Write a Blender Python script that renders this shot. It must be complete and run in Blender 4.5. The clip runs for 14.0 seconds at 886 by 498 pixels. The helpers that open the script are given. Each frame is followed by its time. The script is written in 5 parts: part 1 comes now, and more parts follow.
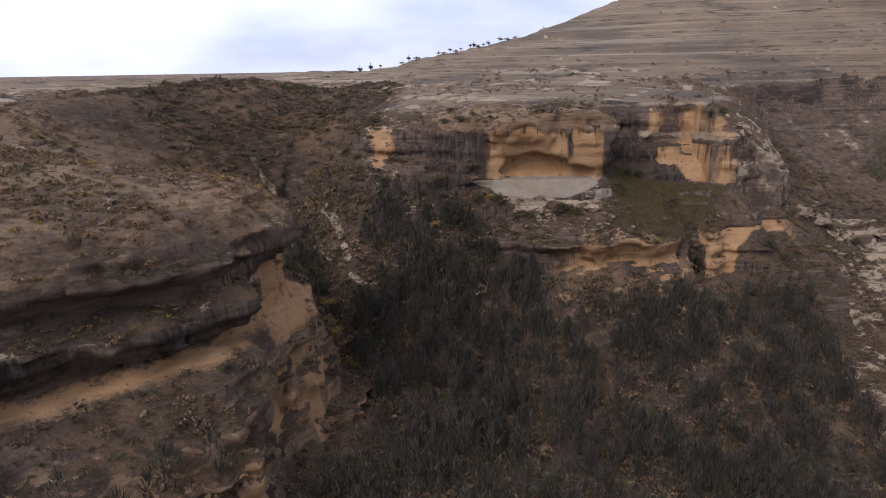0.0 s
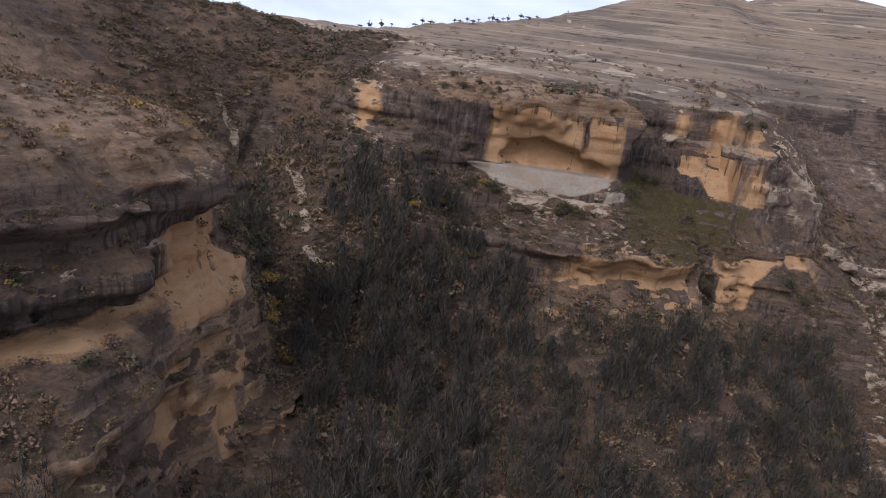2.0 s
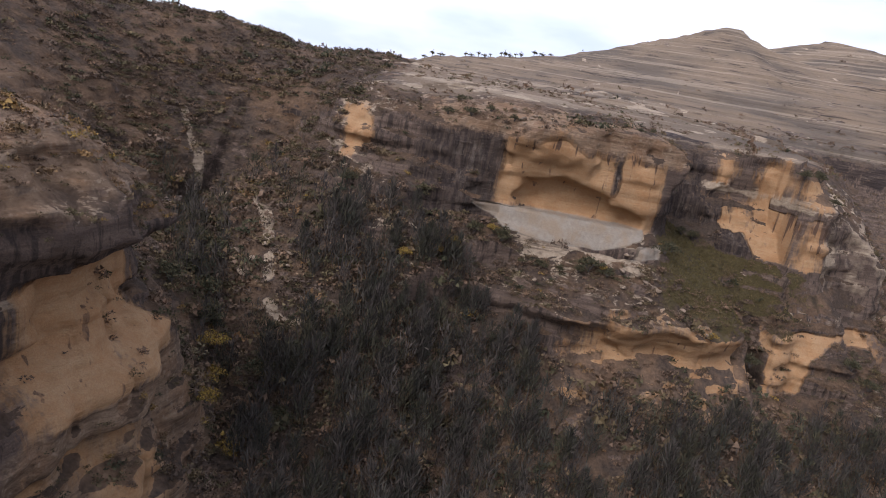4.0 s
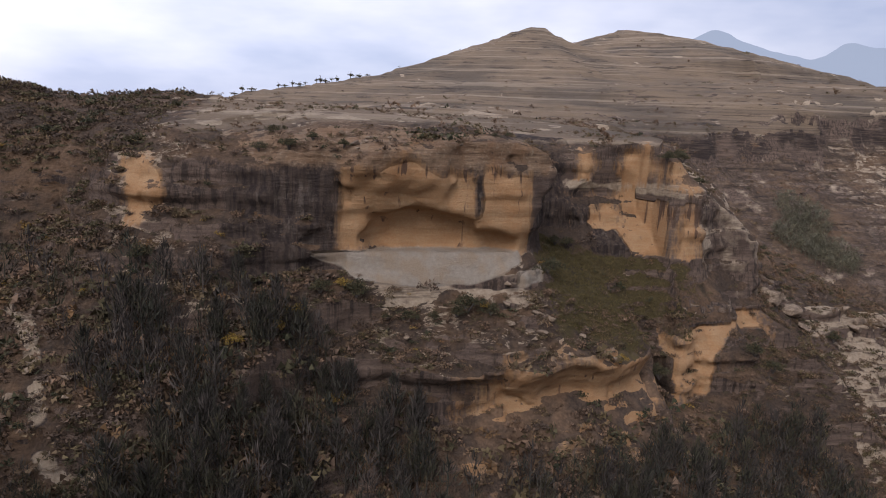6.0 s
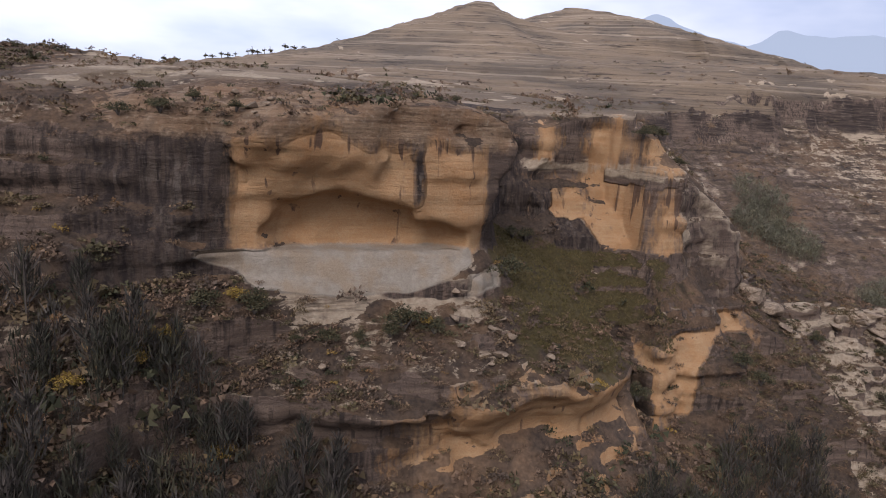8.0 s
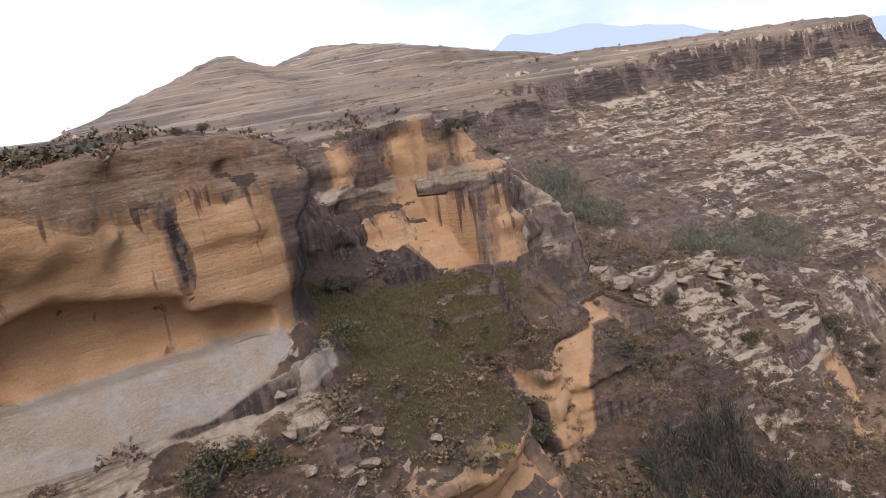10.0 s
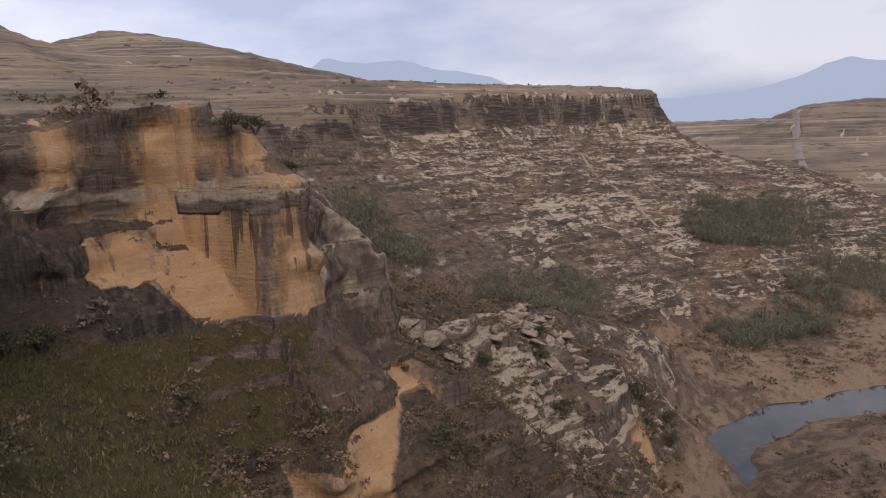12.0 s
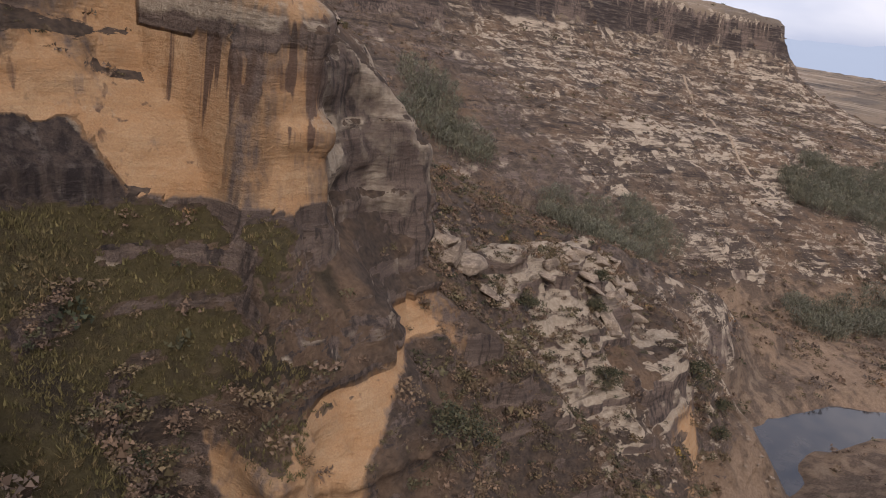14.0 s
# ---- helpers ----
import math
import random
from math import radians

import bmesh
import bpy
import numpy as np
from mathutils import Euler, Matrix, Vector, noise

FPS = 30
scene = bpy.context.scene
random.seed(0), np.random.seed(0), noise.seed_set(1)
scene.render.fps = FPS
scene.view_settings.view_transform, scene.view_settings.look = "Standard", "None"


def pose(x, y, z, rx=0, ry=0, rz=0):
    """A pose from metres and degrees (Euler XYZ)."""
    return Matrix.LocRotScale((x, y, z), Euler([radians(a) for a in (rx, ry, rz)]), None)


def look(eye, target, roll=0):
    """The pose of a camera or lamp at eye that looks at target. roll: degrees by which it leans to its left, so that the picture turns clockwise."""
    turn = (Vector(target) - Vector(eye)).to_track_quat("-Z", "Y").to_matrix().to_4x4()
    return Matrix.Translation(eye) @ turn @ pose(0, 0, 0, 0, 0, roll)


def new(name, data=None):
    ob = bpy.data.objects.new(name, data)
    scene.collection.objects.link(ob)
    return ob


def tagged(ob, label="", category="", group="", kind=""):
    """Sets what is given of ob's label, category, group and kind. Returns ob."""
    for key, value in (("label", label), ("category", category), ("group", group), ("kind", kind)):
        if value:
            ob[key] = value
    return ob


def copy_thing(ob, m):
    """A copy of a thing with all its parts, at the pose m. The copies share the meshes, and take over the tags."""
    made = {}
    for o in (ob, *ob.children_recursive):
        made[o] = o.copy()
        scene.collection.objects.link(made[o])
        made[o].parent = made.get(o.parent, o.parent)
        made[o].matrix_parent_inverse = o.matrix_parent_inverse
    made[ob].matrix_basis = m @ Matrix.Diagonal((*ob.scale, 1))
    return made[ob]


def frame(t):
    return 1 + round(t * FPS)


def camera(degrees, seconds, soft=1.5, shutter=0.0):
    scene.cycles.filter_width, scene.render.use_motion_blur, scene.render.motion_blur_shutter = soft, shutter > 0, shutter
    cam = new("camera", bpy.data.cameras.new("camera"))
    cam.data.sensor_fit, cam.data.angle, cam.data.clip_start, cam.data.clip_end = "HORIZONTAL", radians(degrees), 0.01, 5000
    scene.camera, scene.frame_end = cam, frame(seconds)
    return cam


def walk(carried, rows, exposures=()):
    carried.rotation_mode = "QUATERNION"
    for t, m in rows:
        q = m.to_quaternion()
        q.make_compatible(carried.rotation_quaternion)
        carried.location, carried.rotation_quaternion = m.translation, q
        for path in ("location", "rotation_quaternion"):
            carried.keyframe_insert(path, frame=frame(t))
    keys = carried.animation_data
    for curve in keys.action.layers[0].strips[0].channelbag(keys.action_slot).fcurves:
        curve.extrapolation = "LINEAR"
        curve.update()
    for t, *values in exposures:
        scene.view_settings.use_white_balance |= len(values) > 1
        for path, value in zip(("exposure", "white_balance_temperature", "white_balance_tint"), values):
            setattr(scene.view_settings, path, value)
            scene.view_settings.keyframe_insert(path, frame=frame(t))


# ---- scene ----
cam = camera(66.0, 14.0, soft=1.0)
# seconds, x, y, z in metres, Euler turn in degrees
PATH = [
    (0.0, -1.18, -0.17, 59.14, 74.62, 0.97, 0.18),
    (0.5, -0.77, 6.60, 57.42, 76.34, -2.55, -0.18),
    (1.0, -0.13, 14.24, 56.39, 75.55, -8.47, 0.72),
    (1.5, 0.36, 21.62, 55.24, 74.10, -9.98, 1.71),
    (2.0, 0.84, 29.35, 54.17, 72.46, -7.85, 1.52),
    (2.2, 1.29, 32.28, 53.56, 72.72, -10.56, 1.97),
    (4.3, 1.58, 64.86, 49.17, 75.40, -10.33, 2.42),
    (4.5, 1.45, 68.01, 48.89, 75.80, -8.52, -0.43),
    (5.0, 1.57, 75.37, 48.43, 78.58, 0.07, -5.66),
    (5.5, 2.19, 82.25, 48.18, 78.41, 4.60, -10.68),
    (6.0, 3.48, 89.17, 48.06, 78.94, -2.46, -12.24),
    (6.5, 5.14, 95.94, 47.29, 77.92, -2.75, -15.73),
    (7.0, 6.96, 102.64, 46.79, 77.91, -4.09, -15.49),
    (7.2, 8.02, 105.22, 46.69, 77.49, -5.63, -14.88),
    (9.3, 16.76, 131.97, 41.77, 78.09, 5.02, -25.15),
    (9.5, 17.91, 134.39, 41.60, 78.37, 6.10, -27.06),
    (10.0, 21.13, 140.56, 41.00, 79.99, 9.96, -35.60),
    (10.5, 24.89, 146.28, 40.48, 79.96, 12.85, -43.54),
    (11.0, 29.23, 151.50, 39.93, 79.95, 12.76, -49.90),
    (11.5, 34.07, 156.92, 39.39, 79.23, 9.83, -52.51),
    (12.0, 39.46, 161.41, 38.64, 80.57, 2.20, -51.40),
    (12.5, 44.55, 165.40, 38.24, 79.19, -0.14, -51.31),
    (13.0, 50.42, 170.59, 37.31, 76.70, -6.07, -50.78),
    (13.5, 55.52, 175.05, 36.38, 75.73, -6.48, -47.76),
    (14.0, 60.99, 179.74, 35.25, 70.92, -9.16, -44.08),
]
# the clip's own brightening and darkening, in stops
EXPOSURES = [(t, e, k, 18) for t, e, k in [(0.0, 0.33, 6200), (0.5, 0.4, 6200), (1.5, 0.43, 6050), (2.2, 0.53, 5950), (4.3, 0.6, 6150), (5.0, 0.58, 6150), (5.5, 0.32, 6150), (6.0, 0.16, 6300), (6.5, 0.03, 6400), (7.2, 0.07, 6400), (9.3, 1.02, 6050),
                                           (9.5, 1.02, 6050), (10.2, 0.82, 6150), (11.0, 0.32, 6350), (12.0, 0.2, 6450), (13.0, 0.12, 6450), (14.0, 0.45, 6450)]]
walk(cam, [(t, pose(x, y, z, rx, ry, rz)) for t, x, y, z, rx, ry, rz in PATH], EXPOSURES)

# ---------------------------------------------------------------- sky and light
world = bpy.data.worlds.new("overcast_sky")
scene.world = world
world.use_nodes = True
wn, wl = world.node_tree.nodes, world.node_tree.links
wn.clear()
w_out = wn.new("ShaderNodeOutputWorld")
w_bg = wn.new("ShaderNodeBackground")
w_sky = wn.new("ShaderNodeTexSky")
w_sky.sky_type, w_sky.sun_disc = "NISHITA", False
w_sky.sun_elevation, w_sky.sun_rotation = radians(42), radians(-146)
w_co = wn.new("ShaderNodeTexCoord")
w_map = wn.new("ShaderNodeMapping")
w_map.inputs["Scale"].default_value = (1.0, 1.0, 3.2)
w_no = wn.new("ShaderNodeTexNoise")
w_no.inputs["Scale"].default_value, w_no.inputs["Detail"].default_value = 2.2, 5.0
w_ramp = wn.new("ShaderNodeValToRGB")
w_ramp.color_ramp.elements[0].position, w_ramp.color_ramp.elements[1].position = 0.36, 0.62
w_ramp.color_ramp.elements[0].color = (5.6, 6.4, 8.3, 1)
w_ramp.color_ramp.elements[1].color = (10.6, 10.8, 11.6, 1)
w_mix = wn.new("ShaderNodeMixRGB")
w_mix.inputs[0].default_value = 0.88
wl.new(w_co.outputs["Generated"], w_map.inputs["Vector"])
wl.new(w_map.outputs[0], w_no.inputs["Vector"])
wl.new(w_no.outputs["Fac"], w_ramp.inputs[0])
wl.new(w_sky.outputs[0], w_mix.inputs[1])
wl.new(w_ramp.outputs[0], w_mix.inputs[2])
w_dot = wn.new("ShaderNodeVectorMath")
w_dot.operation = "DOT_PRODUCT"
w_dot.inputs[1].default_value = (-0.62, 0.76, 0.18)
wl.new(w_co.outputs["Generated"], w_dot.inputs[0])
w_side = wn.new("ShaderNodeMapRange")
for key, v in (("From Min", -0.4), ("From Max", 1.0), ("To Min", 0.74), ("To Max", 1.16)):
    w_side.inputs[key].default_value = v
wl.new(w_dot.outputs["Value"], w_side.inputs["Value"])
w_mul = wn.new("ShaderNodeMixRGB")
w_mul.blend_type = "MULTIPLY"
w_mul.inputs[0].default_value = 1.0
wl.new(w_mix.outputs[0], w_mul.inputs[1])
wl.new(w_side.outputs[0], w_mul.inputs[2])
wl.new(w_mul.outputs[0], w_bg.inputs["Color"])
w_bg.inputs["Strength"].default_value = 0.088
wl.new(w_bg.outputs[0], w_out.inputs["Surface"])

sun_data = bpy.data.lights.new("sun", "SUN")
sun_data.energy, sun_data.angle, sun_data.color = 1.7, radians(28), (1.0, 0.96, 0.91)
sun = new("sun", sun_data)
sun.matrix_world = look((-170, -90, 272), (0, 160, 0))
scene.view_settings.exposure = 0.0


# ---------------------------------------------------------------- materials
class Nodes:
    """A node material with a few short-hand steps."""

    def __init__(self, name, rough=0.9):
        self.m = bpy.data.materials.new(name)
        self.m.use_nodes = True
        self.t = self.m.node_tree
        self.n, self.l = self.t.nodes, self.t.links
        self.b = self.n["Principled BSDF"]
        self.b.inputs["Roughness"].default_value = rough
        self.b.inputs["Specular IOR Level"].default_value = 0.2
        self.pos = self.n.new("ShaderNodeNewGeometry").outputs["Position"]

    def put(self, socket, value):
        if isinstance(value, (int, float)):
            socket.default_value = value
        elif isinstance(value, tuple):
            socket.default_value = (*value, 1) if len(value) == 3 else value
        else:
            self.l.new(value, socket)

    def stretch(self, sx, sy, sz):
        q = self.n.new("ShaderNodeMapping")
        q.inputs["Scale"].default_value = (sx, sy, sz)
        self.l.new(self.pos, q.inputs["Vector"])
        return q.outputs[0]

    def noise(self, scale, detail=4.0, vec=None, rough=0.55, warp=0.0):
        q = self.n.new("ShaderNodeTexNoise")
        self.l.new(vec or self.pos, q.inputs["Vector"])
        for key, v in (("Scale", scale), ("Detail", detail), ("Roughness", rough), ("Distortion", warp)):
            q.inputs[key].default_value = v
        return q.outputs["Fac"]

    def step(self, value, lo, hi, a=0.0, b=1.0):
        q = self.n.new("ShaderNodeMapRange")
        q.inputs["From Min"].default_value, q.inputs["From Max"].default_value = lo, hi
        q.inputs["To Min"].default_value, q.inputs["To Max"].default_value = a, b
        self.put(q.inputs["Value"], value)
        return q.outputs[0]

    def math(self, op, a, b=0.0):
        q = self.n.new("ShaderNodeMath")
        q.operation = op
        self.put(q.inputs[0], a), self.put(q.inputs[1], b)
        return q.outputs[0]

    def mix(self, fac, a, b, kind="MIX"):
        q = self.n.new("ShaderNodeMixRGB")
        q.blend_type = kind
        self.put(q.inputs[0], fac), self.put(q.inputs[1], a), self.put(q.inputs[2], b)
        return q.outputs[0]

    def attr(self, name):
        q = self.n.new("ShaderNodeAttribute")
        q.attribute_name = name
        return q.outputs["Fac"]

    def done(self, colour, height=None, depth=0.3, strength=0.8):
        self.put(self.b.inputs["Base Color"], colour)
        if height is not None:
            q = self.n.new("ShaderNodeBump")
            q.inputs["Distance"].default_value, q.inputs["Strength"].default_value = depth, strength
            self.l.new(height, q.inputs["Height"])
            self.l.new(q.outputs[0], self.b.inputs["Normal"])
        return self.m


def terrain_material():
    k = Nodes("sandstone_and_veld", 0.95)
    rock, orange, white, grass, far, dark, bleached, drip = (k.attr(a) for a in ("rock", "orange", "white", "grass", "far", "dark", "pale", "drip"))
    scree = k.attr("scree")
    ledge = k.noise(1.0, 6.0, vec=k.stretch(0.20, 0.20, 0.62), rough=0.72, warp=0.6)
    course = k.noise(1.0, 7.0, vec=k.stretch(0.030, 0.030, 0.42), rough=0.74, warp=0.25)
    ledge = k.mix(k.math("MULTIPLY", k.attr("bands"), 0.48), ledge, course)
    big, mid = k.noise(0.045, 3.0), k.noise(0.28, 5.0)
    fine, grain = k.noise(1.5, 6.0, rough=0.68), k.noise(6.0, 4.0, rough=0.6)
    strata = k.noise(1.0, 6.0, vec=k.stretch(0.07, 0.07, 1.0), rough=0.7, warp=0.12)
    streak = k.noise(1.0, 5.0, vec=k.stretch(1.15, 1.15, 0.035), rough=0.62, warp=0.05)
    contour = k.noise(1.0, 4.0, vec=k.stretch(0.0035, 0.0035, 0.36), rough=0.66, warp=0.2)
    # weathered cliff skin with dark varnish that runs down
    skin = k.mix(k.step(strata, 0.36, 0.64), (0.118, 0.082, 0.064), (0.270, 0.192, 0.142))
    skin = k.mix(k.step(fine, 0.3, 0.75, 0.0, 0.6), skin, (0.140, 0.108, 0.088))
    run = k.math("ADD", streak, k.step(big, 0.35, 0.65, -0.10, 0.10))
    skin = k.mix(k.step(run, 0.50, 0.62, 0.0, 0.72), skin, (0.040, 0.032, 0.029))
    varnish = k.mix(k.step(k.mix(k.attr("bands"), streak, strata), 0.40, 0.62), (0.046, 0.035, 0.031), (0.115, 0.084, 0.066))
    varnish = k.mix(k.step(k.math("MULTIPLY", strata, fine), 0.30, 0.40, 0.0, 0.6), varnish, (0.20, 0.16, 0.13))
    wash = k.noise(1.0, 5.0, vec=k.stretch(0.75, 0.75, 0.05), rough=0.6, warp=0.05)
    varnish = k.mix(k.math("MULTIPLY", k.step(k.mix(k.attr("bands"), wash, strata), 0.52, 0.60), k.step(mid, 0.48, 0.66, 0.0, 0.6)), varnish, (0.25, 0.205, 0.165))
    # bleached flat-lying rock
    slab = k.mix(k.step(fine, 0.25, 0.75), (0.33, 0.240, 0.160), (0.64, 0.525, 0.385))
    slab = k.mix(k.step(strata, 0.50, 0.62, 0.0, 0.85), slab, (0.125, 0.090, 0.066))
    skin = k.mix(k.step(k.math("ADD", bleached, k.step(mid, 0.0, 1.0, -0.4, 0.4)), 0.40, 0.60), skin, slab)
    fresh = k.mix(k.step(strata, 0.3, 0.7), (0.385, 0.222, 0.108), (0.475, 0.310, 0.170))
    fresh = k.mix(k.step(mid, 0.35, 0.75, 0.0, 0.7), fresh, (0.365, 0.182, 0.076))
    fresh = k.mix(k.step(fine, 0.48, 0.8, 0.0, 0.45), fresh, (0.47, 0.345, 0.215))
    runs = k.noise(1.0, 2.5, vec=k.stretch(0.80, 0.80, 0.028), rough=0.5, warp=0.08)
    stain = k.math("ADD", k.math("ADD", k.math("MULTIPLY", k.step(runs, 0.30, 0.70), 0.60), k.math("MULTIPLY", streak, 0.25)), k.math("MULTIPLY", drip, 0.42))
    fresh = k.mix(k.step(stain, 0.67, 0.75, 0.0, 0.88), fresh, (0.105, 0.064, 0.047))
    chalk = k.mix(k.step(fine, 0.25, 0.75), (0.270, 0.228, 0.178), (0.375, 0.330, 0.270))
    chalk = k.mix(k.step(mid, 0.44, 0.62, 0.0, 0.75), chalk, (0.31, 0.235, 0.160))
    rag = k.math("ADD", k.step(fine, 0.0, 1.0, -0.28, 0.28), k.step(mid, 0.0, 1.0, -0.2, 0.2))
    # the varnish colour also darkens the slot in the band, as painted shade
    stone = k.mix(k.step(k.math("ADD", dark, rag), 0.40, 0.60), skin, varnish)
    layered = k.mix(k.step(k.noise(1.0, 6.0, vec=k.stretch(0.10, 0.10, 1.7), rough=0.72, warp=0.3), 0.34, 0.60), (0.135, 0.088, 0.060), (0.385, 0.268, 0.172))
    layered = k.mix(k.step(mid, 0.40, 0.66, 0.0, 0.65), layered, (0.315, 0.180, 0.098))
    layered = k.mix(k.step(fine, 0.54, 0.70, 0.0, 0.7), layered, (0.50, 0.395, 0.285))
    layered = k.mix(k.step(fine, 0.30, 0.42, 0.8, 0.0), layered, (0.085, 0.060, 0.046))
    stone = k.mix(k.step(k.math("ADD", k.attr("tan"), rag), 0.38, 0.62), stone, layered)
    edge_run = k.math("ADD", rag, k.step(streak, 0.2, 0.8, -0.32, 0.32))
    stone = k.mix(k.step(k.math("ADD", orange, edge_run), 0.36, 0.68), stone, fresh)
    stone = k.mix(k.step(k.math("ADD", white, k.math("MULTIPLY", rag, 0.5)), 0.40, 0.60), stone, chalk)
    # ground between: dry grass, dark heath, bare soil
    dry = k.mix(k.step(fine, 0.3, 0.7), (0.128, 0.079, 0.049), (0.245, 0.160, 0.098))
    heath = k.mix(k.step(fine, 0.35, 0.7), (0.060, 0.045, 0.035), (0.145, 0.102, 0.073))
    soil = k.mix(k.step(k.math("ADD", big, k.step(mid, 0.0, 1.0, -0.3, 0.3)), 0.44, 0.64), heath, dry)
    lawn = k.mix(k.step(fine, 0.3, 0.7), (0.074, 0.058, 0.026), (0.120, 0.092, 0.040))
    lawn = k.mix(k.step(k.math("ADD", big, k.step(mid, 0.0, 1.0, -0.2, 0.2)), 0.50, 0.60, 0.0, 0.8), lawn, (0.050, 0.037, 0.026))
    soil = k.mix(k.step(k.math("ADD", grass, k.step(mid, 0.0, 1.0, -0.25, 0.25)), 0.42, 0.58), soil, lawn)
    soil = k.mix(k.math("MULTIPLY", k.attr("bank"), k.step(k.math("ADD", big, mid), 0.86, 1.08, 0.25, 1.0)), soil, k.mix(k.step(fine, 0.3, 0.7), (0.215, 0.136, 0.082), (0.375, 0.262, 0.172)))
    straw = k.mix(k.step(fine, 0.3, 0.7), (0.205, 0.148, 0.100), (0.325, 0.243, 0.165))
    straw = k.mix(k.step(k.noise(0.012, 4.0), 0.44, 0.62, 0.0, 0.85), straw, (0.140, 0.112, 0.086))
    straw = k.mix(k.step(contour, 0.54, 0.62, 0.0, 0.5), straw, (0.47, 0.375, 0.27))
    straw = k.mix(k.step(contour, 0.36, 0.45, 0.5, 0.0), straw, (0.105, 0.082, 0.062))
    soil = k.mix(k.step(k.math("ADD", far, k.step(mid, 0.0, 1.0, -0.25, 0.25)), 0.4, 0.6), soil, straw)
    edge = k.math("ADD", ledge, k.math("MULTIPLY", k.attr("bands"), 0.045))
    broken = k.math("MULTIPLY", k.step(edge, 0.50, 0.60), k.math("MAXIMUM", scree, k.math("MULTIPLY", k.attr("bands"), k.step(far, 0.6, 0.9, 0.8, 0.0))))
    patch = k.step(k.noise(0.022, 4.0, rough=0.6), 0.42, 0.60, 1.0, 0.6)
    broken = k.math("MULTIPLY", broken, k.mix(k.attr("bands"), (1, 1, 1), patch))
    # dark lines painted as the shadows of ledges on the far slopes
    soil = k.mix(k.math("MULTIPLY", k.attr("bands"), k.step(course, 0.36, 0.45, 0.85, 0.0)), soil, (0.042, 0.033, 0.029))
    bare = k.math("MAXIMUM", k.step(k.math("ADD", rock, k.step(ledge, 0.2, 0.8, -0.6, 0.6)), 0.42, 0.62), broken)
    mask = k.step(k.math("ADD", bare, k.step(fine, 0.0, 1.0, -0.3, 0.3)), 0.35, 0.6)
    colour = k.mix(mask, soil, stone)
    colour = k.mix(k.step(grain, 0.35, 0.65, 0.0, 0.55), colour, k.mix(1.0, colour, (0.62, 0.60, 0.58), "MULTIPLY"))
    smooth = k.step(k.math("MAXIMUM", orange, white), 0.4, 0.7, 1.0, 0.35)
    height = k.math("ADD", k.math("MULTIPLY", fine, 0.6), k.math("ADD", k.math("MULTIPLY", strata, 0.7), mid))
    height = k.math("ADD", height, k.math("ADD", k.math("MULTIPLY", k.noise(0.9, 8.0, vec=k.stretch(1, 1, 2.2), rough=0.75, warp=0.8), 0.8), k.math("MULTIPLY", grain, 0.16)))
    height = k.math("MULTIPLY", height, smooth)
    return k.done(colour, height, 1.1, 0.9)


def plain_material(name, dark, light, scale, rough=0.9, island=0.0, bump=0.02):
    k = Nodes(name, rough)
    f = k.noise(scale, 5.0)
    if island:
        q = k.n.new("ShaderNodeNewGeometry").outputs["Random Per Island"]
        f = k.math("ADD", k.math("MULTIPLY", f, 1 - island), k.math("MULTIPLY", q, island))
    return k.done(k.mix(k.step(f, 0.25, 0.75), dark, light), f, bump, 0.6)


def water_material():
    k = Nodes("river_water", 0.06)
    k.b.inputs["Specular IOR Level"].default_value = 0.5
    murk = k.mix(k.step(k.noise(0.12, 4.0), 0.35, 0.7), (0.020, 0.021, 0.024), (0.060, 0.052, 0.045))
    return k.done(murk, k.noise(1.4, 4.0, vec=k.stretch(1, 1, 1)), 0.05, 0.25)


def haze_glow_material(name, colour):
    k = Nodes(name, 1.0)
    # distance haze is painted as an even glow of the given colour
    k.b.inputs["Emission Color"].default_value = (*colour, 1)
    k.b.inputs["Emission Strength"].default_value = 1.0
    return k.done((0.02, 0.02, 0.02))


TERRAIN = terrain_material()
WATER = water_material()


# ---------------------------------------------------------------- the lie of the land
def curve_points(ctrl, step=1.0):
    """Catmull-Rom through the plan points: places, tangents and the running control number."""
    c = np.array(ctrl, float)
    c = np.vstack([2 * c[0] - c[1], c, 2 * c[-1] - c[-2]])
    pts, par = [], []
    for i in range(1, len(c) - 2):
        p0, p1, p2, p3 = c[i - 1:i + 3]
        n = max(3, int(np.linalg.norm((p2 - p1)[:2]) / step))
        t = np.arange(n)[:, None] / n
        pts.append(0.5 * (2 * p1 + (p2 - p0) * t + (2 * p0 - 5 * p1 + 4 * p2 - p3) * t ** 2 + (3 * p1 - p0 - 3 * p2 + p3) * t ** 3))
        par.append(i - 1 + t[:, 0])
    pts, par = np.vstack(pts), np.concatenate(par)
    tan = np.gradient(pts[:, :2], axis=0)
    return pts, tan / np.linalg.norm(tan, axis=1)[:, None], par


def plan_distance(x, y, curve):
    """Distance from a plan curve (positive to its left) and the curve's sample number, for flat arrays."""
    pts, tan, par = curve
    d = np.empty(len(x), np.float32)
    near = np.empty(len(x), np.int32)
    for a in range(0, len(x), 20000):
        dx = x[a:a + 20000, None] - pts[None, :, 0].astype(np.float32)
        dy = y[a:a + 20000, None] - pts[None, :, 1].astype(np.float32)
        q = dx * dx + dy * dy
        j = q.argmin(1)
        r = np.arange(len(j))
        side = np.sign(tan[j, 0] * dy[r, j] - tan[j, 1] * dx[r, j])
        d[a:a + 20000] = np.sqrt(q[r, j]) * np.where(side == 0, 1, side)
        near[a:a + 20000] = j
    return d, near


